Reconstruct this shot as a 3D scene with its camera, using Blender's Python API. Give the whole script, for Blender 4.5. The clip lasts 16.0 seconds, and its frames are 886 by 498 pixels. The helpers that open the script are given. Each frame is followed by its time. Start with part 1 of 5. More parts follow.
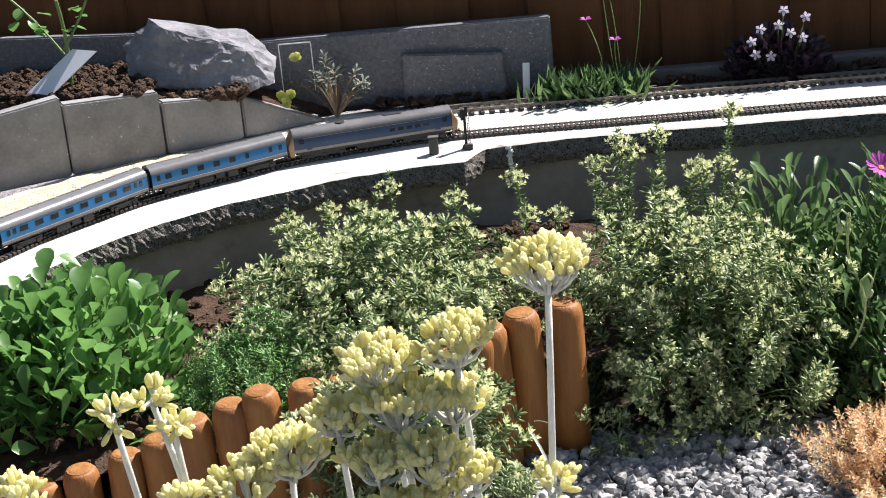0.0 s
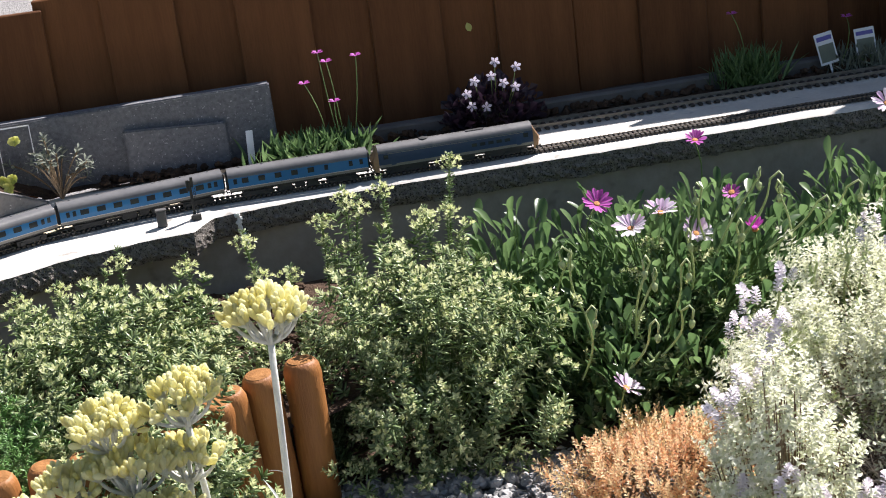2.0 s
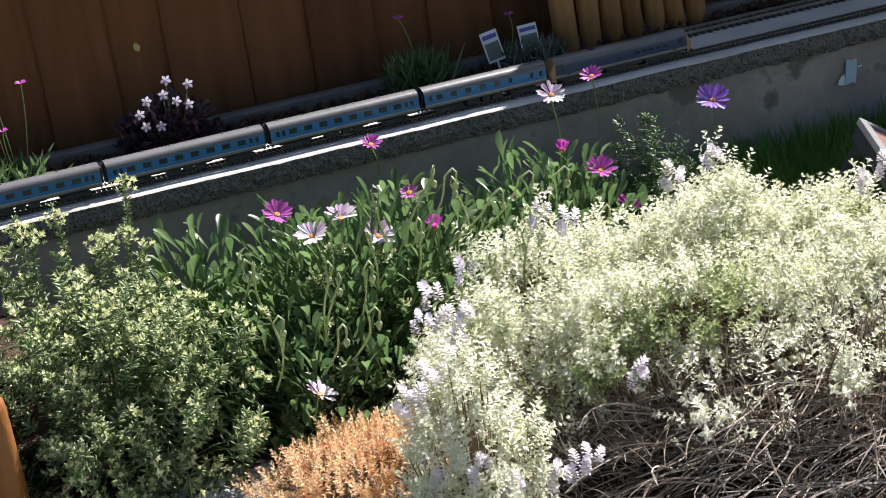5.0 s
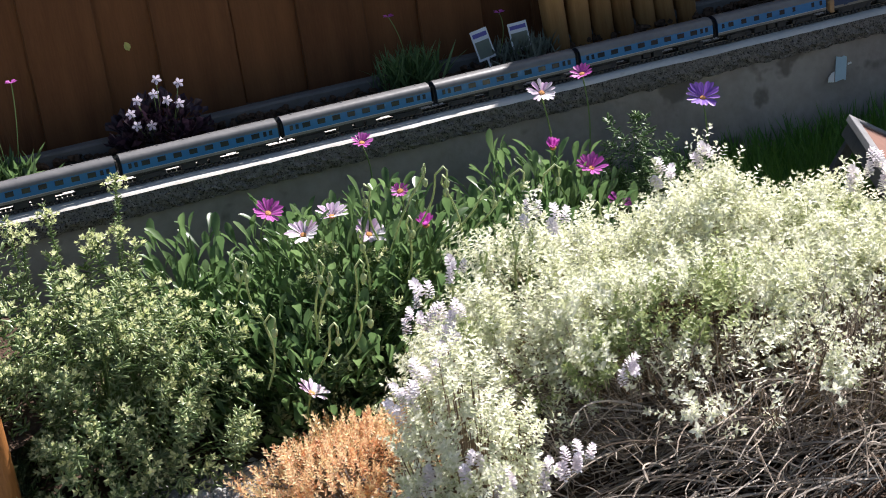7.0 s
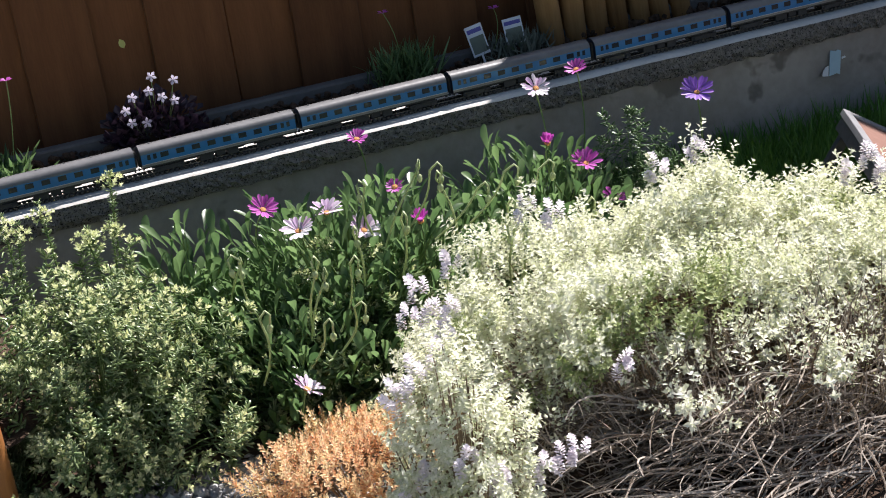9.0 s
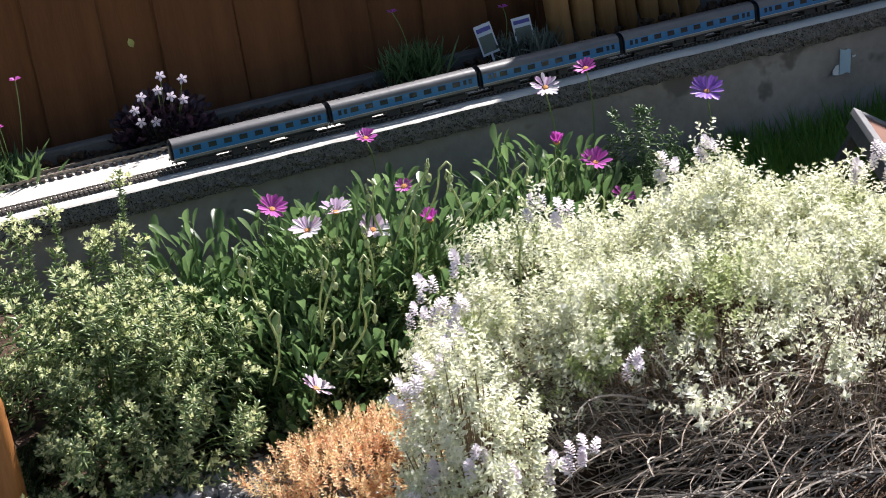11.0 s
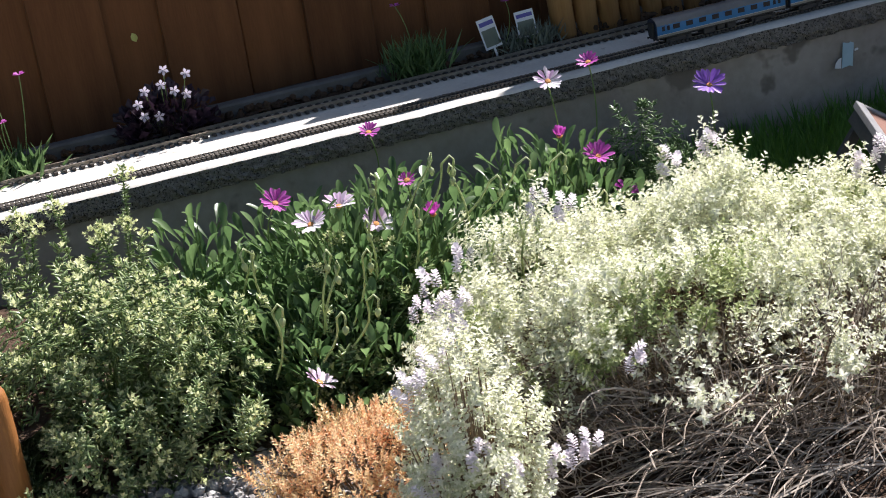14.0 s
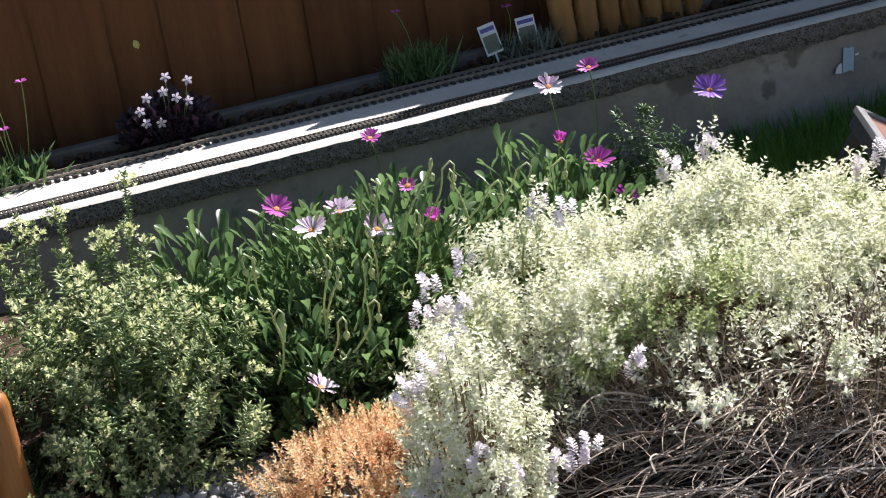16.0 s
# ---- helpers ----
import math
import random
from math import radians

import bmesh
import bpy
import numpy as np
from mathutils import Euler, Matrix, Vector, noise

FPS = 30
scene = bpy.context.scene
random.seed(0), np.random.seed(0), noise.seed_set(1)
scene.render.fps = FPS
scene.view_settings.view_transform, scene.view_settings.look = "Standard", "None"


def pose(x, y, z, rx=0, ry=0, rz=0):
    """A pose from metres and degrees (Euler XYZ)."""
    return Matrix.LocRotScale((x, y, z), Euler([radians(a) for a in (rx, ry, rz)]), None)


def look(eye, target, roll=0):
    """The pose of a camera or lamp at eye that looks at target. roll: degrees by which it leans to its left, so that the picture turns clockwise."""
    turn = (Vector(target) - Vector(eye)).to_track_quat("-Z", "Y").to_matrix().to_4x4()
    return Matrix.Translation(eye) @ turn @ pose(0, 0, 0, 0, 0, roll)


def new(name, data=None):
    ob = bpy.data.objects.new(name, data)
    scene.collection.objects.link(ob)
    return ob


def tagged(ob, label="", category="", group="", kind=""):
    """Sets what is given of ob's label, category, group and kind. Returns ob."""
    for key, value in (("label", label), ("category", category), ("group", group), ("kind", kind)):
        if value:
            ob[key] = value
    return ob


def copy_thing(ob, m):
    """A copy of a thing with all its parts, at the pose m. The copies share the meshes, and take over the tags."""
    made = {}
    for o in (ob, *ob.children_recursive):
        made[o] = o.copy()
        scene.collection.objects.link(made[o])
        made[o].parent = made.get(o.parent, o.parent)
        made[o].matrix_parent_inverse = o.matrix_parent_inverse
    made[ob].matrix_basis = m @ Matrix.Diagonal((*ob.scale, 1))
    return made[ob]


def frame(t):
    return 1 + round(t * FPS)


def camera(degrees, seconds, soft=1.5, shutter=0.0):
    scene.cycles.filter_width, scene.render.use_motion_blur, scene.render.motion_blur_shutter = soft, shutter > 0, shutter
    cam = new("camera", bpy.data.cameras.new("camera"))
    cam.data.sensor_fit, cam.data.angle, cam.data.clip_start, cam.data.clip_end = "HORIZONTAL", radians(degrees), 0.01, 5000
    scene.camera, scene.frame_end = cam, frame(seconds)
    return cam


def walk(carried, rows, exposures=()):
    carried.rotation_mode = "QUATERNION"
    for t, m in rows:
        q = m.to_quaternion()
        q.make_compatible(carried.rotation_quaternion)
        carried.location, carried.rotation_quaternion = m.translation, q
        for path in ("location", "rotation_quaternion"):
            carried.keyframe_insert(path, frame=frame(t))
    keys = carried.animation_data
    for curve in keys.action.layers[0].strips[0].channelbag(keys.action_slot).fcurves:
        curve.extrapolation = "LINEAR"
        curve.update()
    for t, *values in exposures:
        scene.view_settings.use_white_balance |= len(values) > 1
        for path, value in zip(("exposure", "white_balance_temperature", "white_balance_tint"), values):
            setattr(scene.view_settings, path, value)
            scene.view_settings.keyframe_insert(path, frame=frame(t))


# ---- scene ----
# ---- camera ----
cam = camera(29.29, 16.0, soft=1.0)
walk(cam, [
    (0, look((-0.9306, -2.6156, 0.8047), (-0.9948, -0.2810, -0.0871), -5.19)),
    (0.5, look((-0.9262, -2.6266, 0.8020), (-0.8982, -0.2851, -0.0735), -5.67)),
    (1, look((-0.9157, -2.6414, 0.7978), (-0.7967, -0.2945, -0.0552), -6.17)),
    (1.5, look((-0.9109, -2.6466, 0.7958), (-0.7054, -0.2997, -0.0405), -6.49)),
    (2, look((-0.9077, -2.6472, 0.7925), (-0.5966, -0.3088, -0.0354), -6.98)),
    (2.5, look((-0.9026, -2.6537, 0.7914), (-0.4956, -0.3301, -0.0365), -7.23)),
    (3, look((-0.8972, -2.6547, 0.7895), (-0.3859, -0.3555, -0.0484), -7.53)),
    (3.5, look((-0.8932, -2.6565, 0.7862), (-0.2830, -0.3854, -0.0623), -7.97)),
    (4, look((-0.8853, -2.6510, 0.7813), (-0.1799, -0.4119, -0.0782), -7.99)),
    (4.2, look((-0.8840, -2.6520, 0.7810), (-0.1537, -0.4215, -0.0802), -8.10)),
    (6.5, look((-0.8802, -2.6607, 0.7830), (-0.1516, -0.4293, -0.0774), -8.40)),
    (7, look((-0.8814, -2.6598, 0.7828), (-0.1398, -0.4345, -0.0823), -8.31)),
    (7.5, look((-0.8804, -2.6597, 0.7829), (-0.1309, -0.4391, -0.0872), -8.29)),
    (8, look((-0.8783, -2.6639, 0.7827), (-0.1295, -0.4436, -0.0888), -8.44)),
    (10.5, look((-0.8795, -2.6656, 0.7843), (-0.1445, -0.4401, -0.0858), -8.63)),
    (11, look((-0.8786, -2.6612, 0.7824), (-0.1475, -0.4347, -0.0882), -8.66)),
    (11.5, look((-0.8831, -2.6603, 0.7833), (-0.1539, -0.4343, -0.0903), -8.61)),
    (12, look((-0.8828, -2.6597, 0.7839), (-0.1554, -0.4343, -0.0928), -8.61)),
    (12.5, look((-0.8805, -2.6608, 0.7838), (-0.1542, -0.4362, -0.0958), -8.70)),
    (13, look((-0.8797, -2.6635, 0.7849), (-0.1537, -0.4394, -0.0962), -8.71)),
    (13.5, look((-0.8788, -2.6642, 0.7837), (-0.1536, -0.4393, -0.0961), -8.76)),
    (14, look((-0.8786, -2.6655, 0.7844), (-0.1551, -0.4397, -0.0945), -8.81)),
    (14.5, look((-0.8787, -2.6664, 0.7834), (-0.1568, -0.4388, -0.0922), -8.83)),
    (15, look((-0.8785, -2.6673, 0.7828), (-0.1579, -0.4384, -0.0904), -8.85)),
    (15.5, look((-0.8779, -2.6720, 0.7837), (-0.1592, -0.4413, -0.0868), -8.94)),
    (16, look((-0.8755, -2.6736, 0.7836), (-0.1562, -0.4424, -0.0849), -9.00)),
])

# ---- light ----
SUN_TO = Vector((0.78, 0.60, 1.16)).normalized()      # towards the sun, along and beyond the fence
world = bpy.data.worlds.new("sky")
scene.world = world
world.use_nodes = True
wn = world.node_tree
sky = wn.nodes.new("ShaderNodeTexSky")
sky.sky_type = "NISHITA"
sky.sun_disc = False
sky.sun_elevation = math.asin(SUN_TO.z)
sky.sun_rotation = math.atan2(SUN_TO.x, SUN_TO.y)
wn.links.new(sky.outputs[0], wn.nodes["Background"].inputs[0])
wn.nodes["Background"].inputs[1].default_value = 0.05
sun_data = bpy.data.lights.new("sun", "SUN")
sun_data.energy, sun_data.angle, sun_data.color = 5.0, radians(0.7), (1.0, 0.94, 0.94)
sun = new("sun", sun_data)
sun.matrix_world = look(SUN_TO * 10, (0, 0, 0))
scene.view_settings.exposure = 1.12


# ---- materials ----
def mat(name, a, b, scale=40.0, rough=0.7, bump=0.0, fine=None, metal=0.0, leaf=0.0, island=0.0, spread=0.0,
        spot=None, spot_scale=60.0, spot_at=0.62, stretch=(1, 1, 1), bump_scale=1.0):
    """Two base colours mixed by noise at a coarse and a fine scale, with relief, spots and a share of light let through."""
    m = bpy.data.materials.new(name)
    m.use_nodes = True
    n, l = m.node_tree.nodes, m.node_tree.links
    p = n["Principled BSDF"]
    co = n.new("ShaderNodeTexCoord")
    mp = n.new("ShaderNodeMapping")
    mp.inputs["Scale"].default_value = stretch
    l.new(co.outputs["Object"], mp.inputs[0])
    def tex(s, detail=5.0):
        t = n.new("ShaderNodeTexNoise")
        t.inputs["Scale"].default_value, t.inputs["Detail"].default_value = s, detail
        l.new(mp.outputs[0], t.inputs["Vector"])
        return t
    big, small = tex(scale), tex(fine or scale * 7)
    add = n.new("ShaderNodeMath")
    add.operation = "MULTIPLY_ADD"
    l.new(small.outputs[0], add.inputs[0])
    add.inputs[1].default_value = 0.6
    half = n.new("ShaderNodeMath")
    half.operation = "MULTIPLY_ADD"
    half.inputs[1].default_value, half.inputs[2].default_value = 1.3, -0.45
    l.new(big.outputs[0], half.inputs[0])
    l.new(half.outputs[0], add.inputs[2])
    last = add.outputs[0]
    if island:
        geo = n.new("ShaderNodeNewGeometry")
        k = n.new("ShaderNodeMath")
        k.operation = "MULTIPLY_ADD"
        l.new(geo.outputs["Random Per Island"], k.inputs[0])
        k.inputs[1].default_value = island
        k2 = n.new("ShaderNodeMath")
        k2.operation = "SUBTRACT"
        l.new(last, k2.inputs[0])
        k2.inputs[1].default_value = island / 2
        l.new(k2.outputs[0], k.inputs[2])
        last = k.outputs[0]
    if spread:
        oi = n.new("ShaderNodeObjectInfo")
        k = n.new("ShaderNodeMath")
        k.operation = "MULTIPLY_ADD"
        l.new(oi.outputs["Random"], k.inputs[0])
        k.inputs[1].default_value = spread
        k2 = n.new("ShaderNodeMath")
        k2.operation = "SUBTRACT"
        l.new(last, k2.inputs[0])
        k2.inputs[1].default_value = spread / 2
        l.new(k2.outputs[0], k.inputs[2])
        last = k.outputs[0]
    mix = n.new("ShaderNodeMix")
    mix.data_type = "RGBA"
    mix.inputs[6].default_value, mix.inputs[7].default_value = (*a, 1), (*b, 1)
    l.new(last, mix.inputs[0])
    col = mix.outputs[2]
    if spot:
        st = tex(spot_scale, 3.0)
        gt = n.new("ShaderNodeMapRange")
        gt.inputs[1].default_value, gt.inputs[2].default_value = spot_at, spot_at + 0.07
        l.new(st.outputs[0], gt.inputs[0])
        m2 = n.new("ShaderNodeMix")
        m2.data_type = "RGBA"
        l.new(gt.outputs[0], m2.inputs[0])
        l.new(col, m2.inputs[6])
        m2.inputs[7].default_value = (*spot, 1)
        col = m2.outputs[2]
    l.new(col, p.inputs["Base Color"])
    p.inputs["Roughness"].default_value = rough
    p.inputs["Metallic"].default_value = metal
    p.inputs["Specular IOR Level"].default_value = 0.2 if rough >= 0.7 else 0.5
    if bump:
        bp = n.new("ShaderNodeBump")
        bp.inputs["Strength"].default_value = bump
        bp.inputs["Distance"].default_value = 0.004 * bump_scale
        l.new(add.outputs[0], bp.inputs["Height"])
        l.new(bp.outputs[0], p.inputs["Normal"])
    if leaf:
        tr = n.new("ShaderNodeBsdfTranslucent")
        l.new(col, tr.inputs[0])
        sh = n.new("ShaderNodeMixShader")
        sh.inputs[0].default_value = leaf
        l.new(p.outputs[0], sh.inputs[1])
        l.new(tr.outputs[0], sh.inputs[2])
        l.new(sh.outputs[0], n["Material Output"].inputs[0])
    return m


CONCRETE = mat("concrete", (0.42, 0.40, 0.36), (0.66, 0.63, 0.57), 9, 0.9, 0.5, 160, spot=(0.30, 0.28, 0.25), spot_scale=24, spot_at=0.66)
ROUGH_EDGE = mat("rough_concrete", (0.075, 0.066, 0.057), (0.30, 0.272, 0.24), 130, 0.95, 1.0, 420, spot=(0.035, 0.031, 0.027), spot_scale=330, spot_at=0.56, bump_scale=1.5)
# stains over a base colour darkened to stand in for the face's shade
WALL_FACE = mat("stained_shaded_concrete", (0.20, 0.173, 0.155), (0.40, 0.357, 0.325), 9, 0.9, 0.5, 60, spot=(0.17, 0.147, 0.130), spot_scale=14, spot_at=0.60)
LIME = mat("lime", (0.75, 0.74, 0.70), (0.85, 0.84, 0.8), 60, 0.9, 0.6)
BOARD = mat("fence_board", (0.080, 0.031, 0.012), (0.175, 0.072, 0.027), 5, 0.75, 0.35, 60, spread=0.5, stretch=(6, 6, 0.6))
POSTWOOD = mat("post_wood", (0.22, 0.11, 0.04), (0.42, 0.24, 0.10), 8, 0.75, 0.4, 70, spread=0.7, stretch=(6, 6, 0.5))
LOGWOOD = mat("log_wood", (0.22, 0.078, 0.018), (0.43, 0.18, 0.045), 10, 0.6, 0.35, 90, spread=0.35, stretch=(5, 5, 0.5))
LOGEND = mat("log_end", (0.18, 0.075, 0.022), (0.40, 0.19, 0.065), 60, 0.8, 0.5, 300)
GRANITE = mat("granite", (0.085, 0.085, 0.095), (0.20, 0.20, 0.21), 150, 0.85, 0.3, 500, spot=(0.36, 0.36, 0.37), spot_scale=220, spot_at=0.64)
PAVING = mat("paving", (0.16, 0.155, 0.15), (0.33, 0.325, 0.315), 22, 0.9, 0.2, 190, spot=(0.55, 0.54, 0.52), spot_scale=160, spot_at=0.68, spread=0.3)
ROCK = mat("rock", (0.10, 0.10, 0.11), (0.33, 0.325, 0.34), 14, 0.7, 0.7, 120, spot=(0.45, 0.44, 0.43), spot_scale=40, spot_at=0.63)
SOIL = mat("soil", (0.022, 0.013, 0.009), (0.115, 0.072, 0.046), 50, 0.95, 1.0, 260, bump_scale=2)
BALLAST = mat("grit", (0.40, 0.33, 0.22), (0.72, 0.64, 0.48), 160, 0.95, 0.8, 700)
GRAVEL = mat("gravel", (0.13, 0.13, 0.13), (0.50, 0.49, 0.475), 60, 0.8, 0.3, 300, island=0.9)
GRAVELBED = mat("gravel_bed", (0.12, 0.115, 0.11), (0.45, 0.43, 0.41), 110, 0.9, 1.0, 400, bump_scale=2)
RAIL = mat("rail", (0.16, 0.125, 0.09), (0.34, 0.30, 0.25), 60, 0.5, 0.1, metal=0.4)
SLEEPER = mat("sleeper", (0.035, 0.030, 0.026), (0.085, 0.075, 0.065), 60, 0.7, 0.2)
BLUE = mat("coach_blue", (0.015, 0.135, 0.33), (0.024, 0.18, 0.41), 30, 0.3, 0.05)
LOCOBLUE = mat("loco_blue", (0.010, 0.033, 0.085), (0.018, 0.052, 0.125), 30, 0.35, 0.05)
NAVY = mat("navy", (0.008, 0.012, 0.025), (0.018, 0.024, 0.045), 40, 0.5)
CREAM = mat("cream_band", (0.15, 0.14, 0.125), (0.27, 0.255, 0.225), 40, 0.45)
WHITE = mat("white_line", (0.40, 0.39, 0.37), (0.54, 0.53, 0.50), 40, 0.45)
LOCOROOF = mat("loco_roof", (0.10, 0.098, 0.098), (0.19, 0.185, 0.18), 30, 0.34, 0.1)
ROOFGREY = mat("roof_grey", (0.095, 0.094, 0.095), (0.18, 0.177, 0.175), 20, 0.32, 0.1, spot=(0.09, 0.087, 0.083), spot_scale=30, spot_at=0.66)
BLACK = mat("black", (0.012, 0.012, 0.012), (0.03, 0.03, 0.03), 60, 0.55)
GLASS = mat("window_dark", (0.015, 0.018, 0.022), (0.04, 0.045, 0.05), 30, 0.12)
YELLOW = mat("yellow_end", (0.26, 0.14, 0.07), (0.40, 0.25, 0.13), 40, 0.45)
SPURGE_LEAF = mat("grey_green_leaf", (0.16, 0.245, 0.09), (0.46, 0.54, 0.30), 9, 0.22, leaf=0.46, island=0.8)
MAT_LEAF = mat("bright_green_leaf", (0.10, 0.24, 0.05), (0.26, 0.46, 0.15), 9, 0.32, leaf=0.30, island=0.7)
SPURGE_TOP = mat("lime_bract", (0.56, 0.60, 0.26), (0.82, 0.84, 0.54), 12, 0.5, leaf=0.45, island=0.6)
OSTEO_LEAF = mat("daisy_leaf", (0.060, 0.118, 0.042), (0.20, 0.31, 0.12), 9, 0.32, leaf=0.45, island=0.9)
SEDUM_LEAF = mat("broad_leaf", (0.085, 0.20, 0.05), (0.23, 0.43, 0.12), 9, 0.36, leaf=0.46, island=0.7)
THYME_LEAF = mat("variegated_leaf", (0.56, 0.59, 0.36), (0.95, 0.94, 0.82), 12, 0.55, leaf=0.40, island=1.0)
THYME_GREEN = mat("thyme_green_leaf", (0.26, 0.33, 0.12), (0.50, 0.54, 0.27), 12, 0.6, leaf=0.38, island=0.9)
THYME_FLOWER = mat("lilac_floret", (0.80, 0.73, 0.79), (0.93, 0.90, 0.91), 20, 0.6, leaf=0.35, island=0.6)
DRY_TWIG = mat("dry_twig", (0.11, 0.082, 0.06), (0.54, 0.47, 0.39), 40, 0.75, 0.2, island=1.0)
TWIG = mat("woody_twig", (0.13, 0.085, 0.05), (0.36, 0.27, 0.18), 40, 0.8, 0.3, island=0.6)
GOLD_LEAF = mat("copper_leaf", (0.66, 0.34, 0.18), (0.96, 0.84, 0.52), 14, 0.5, leaf=0.42, island=1.0)
STEM_GREEN = mat("green_stem", (0.10, 0.17, 0.05), (0.22, 0.30, 0.10), 30, 0.6, leaf=0.15)
STEM_PALE = mat("pale_stem", (0.32, 0.40, 0.18), (0.54, 0.60, 0.34), 30, 0.5, leaf=0.3)
GREY_STEM = mat("felted_stem", (0.62, 0.62, 0.57), (0.84, 0.84, 0.78), 60, 0.9, 0.3, leaf=0.3)
BUD = mat("pale_yellow_bud", (0.82, 0.77, 0.36), (0.94, 0.92, 0.64), 40, 0.8, leaf=0.55, island=0.7)
BUD_BASE = mat("pale_bud_base", (0.78, 0.78, 0.62), (0.89, 0.89, 0.78), 40, 0.9, leaf=0.5, island=0.4)
PETAL_PINK = mat("magenta_petal", (0.46, 0.05, 0.38), (0.72, 0.17, 0.62), 30, 0.5, leaf=0.45, island=0.5)
PETAL_PALE = mat("pale_petal", (0.72, 0.46, 0.72), (0.93, 0.88, 0.92), 30, 0.5, leaf=0.45, island=1.0)
PETAL_VIOLET = mat("violet_petal", (0.22, 0.09, 0.50), (0.36, 0.17, 0.66), 30, 0.5, leaf=0.45, island=0.4)
EYE_ORANGE = mat("flower_centre", (0.35, 0.13, 0.06), (0.60, 0.32, 0.10), 90, 0.8, 0.4)
GRASS = mat("grass_blade", (0.06, 0.15, 0.02), (0.16, 0.31, 0.05), 9, 0.5, leaf=0.35, island=0.8)
OXALIS = mat("purple_leaf", (0.016, 0.008, 0.016), (0.050, 0.026, 0.048), 12, 0.5, leaf=0.2, island=0.7)
LILAC = mat("oxalis_petal", (0.50, 0.44, 0.58), (0.68, 0.63, 0.74), 30, 0.5, leaf=0.4, island=0.4)
GREY_LEAF = mat("silver_leaf", (0.12, 0.14, 0.11), (0.27, 0.29, 0.23), 14, 0.7, leaf=0.2, island=0.6)
YELLOW_LEAF = mat("yellow_leaf", (0.42, 0.46, 0.10), (0.66, 0.66, 0.25), 14, 0.5, leaf=0.35, island=0.5)
LABEL_WHITE = mat("label_plastic", (0.66, 0.66, 0.68), (0.78, 0.78, 0.80), 20, 0.4)
LABEL_BLUE = mat("label_blue", (0.08, 0.07, 0.30), (0.14, 0.12, 0.42), 20, 0.4)
PALE_BLUE = mat("pale_blue_paint", (0.32, 0.46, 0.56), (0.44, 0.58, 0.66), 20, 0.6)
SILVER = mat("grey_frame", (0.20, 0.20, 0.205), (0.33, 0.33, 0.335), 30, 0.45, 0.1, metal=0.4)
BRICKRED = mat("terracotta_panel", (0.17, 0.085, 0.062), (0.26, 0.14, 0.105), 14, 0.7, 0.2)
DARKGREY = mat("dark_slate", (0.066, 0.064, 0.062), (0.135, 0.13, 0.125), 20, 0.8, 0.3)


# ---- building helpers ----
rng = np.random.default_rng(4)


def mesh_of(name, v, f, m, smooth=False):
    me = bpy.data.meshes.new(name)
    me.from_pydata(np.asarray(v, float).tolist(), [], [tuple(int(i) for i in q) for q in f])
    me.materials.append(m)
    if smooth:
        me.polygons.foreach_set("use_smooth", [True] * len(me.polygons))
    me.update()
    return me


def put(name, geo, m, parent=None, label="", smooth=False):
    ob = new(name, geo if isinstance(geo, bpy.types.Mesh) else mesh_of(name, geo[0], geo[1], m, smooth))
    if parent:
        ob.parent = parent
    if label:
        ob["label"] = label
    return ob


def thing(name, label, category, at=(0, 0, 0), group="", kind=""):
    ob = new(name)
    ob.empty_display_size = 0.02
    ob.location = at
    return tagged(ob, label, category, group, kind)


def join(*geos):
    v, f, k = [], [], 0
    for gv, gf in geos:
        v.append(np.asarray(gv, float))
        f += [tuple(i + k for i in q) for q in gf]
        k += len(gv)
    return np.concatenate(v), f


def moved(geo, m):
    v = np.asarray(geo[0], float)
    m = np.array(m)
    return v @ m[:3, :3].T + m[:3, 3], geo[1]


def spread_out(geo, mats):
    """Many copies of a small shape as one shape."""
    v, mats = np.asarray(geo[0], float), np.asarray(mats, float)
    out = np.einsum("kij,nj->kni", mats[:, :3, :3], v) + mats[:, None, :3, 3]
    n = len(v)
    f = [tuple(i + k * n for i in q) for k in range(len(mats)) for q in geo[1]]
    return out.reshape(-1, 3), f


def frames(pos, direction, scale=1.0, roll=None, up=(0, 0, 1)):
    """Poses whose x axis runs along a direction, whose z axis lies near up."""
    pos, d = np.asarray(pos, float).reshape(-1, 3), np.asarray(direction, float).reshape(-1, 3)
    d = d / np.linalg.norm(d, axis=1)[:, None]
    side = np.cross(np.asarray(up, float) + 1e-4 * np.array([1, 2, 0]), d)
    side /= np.linalg.norm(side, axis=1)[:, None] + 1e-9
    nz = np.cross(d, side)
    if roll is not None:
        r = np.asarray(roll)[:, None]
        side, nz = np.cos(r) * side + np.sin(r) * nz, np.cos(r) * nz - np.sin(r) * side
    s = np.broadcast_to(np.asarray(scale, float), (len(pos),))[:, None]
    m = np.zeros((len(pos), 4, 4))
    m[:, :3, 0], m[:, :3, 1], m[:, :3, 2], m[:, :3, 3], m[:, 3, 3] = d * s, side * s, nz * s, pos, 1
    return m


def box(x0, y0, z0, x1, y1, z1, bevel=0.0):
    bm = bmesh.new()
    bmesh.ops.create_cube(bm, size=1.0, matrix=Matrix.LocRotScale(((x0 + x1) / 2, (y0 + y1) / 2, (z0 + z1) / 2), None, (x1 - x0, y1 - y0, z1 - z0)))
    if bevel:
        bmesh.ops.bevel(bm, geom=bm.edges[:], offset=bevel, segments=1, affect="EDGES")
    bm.verts.index_update()
    out = np.array([q.co[:] for q in bm.verts]), [tuple(q.index for q in g.verts) for g in bm.faces]
    bm.free()
    return out


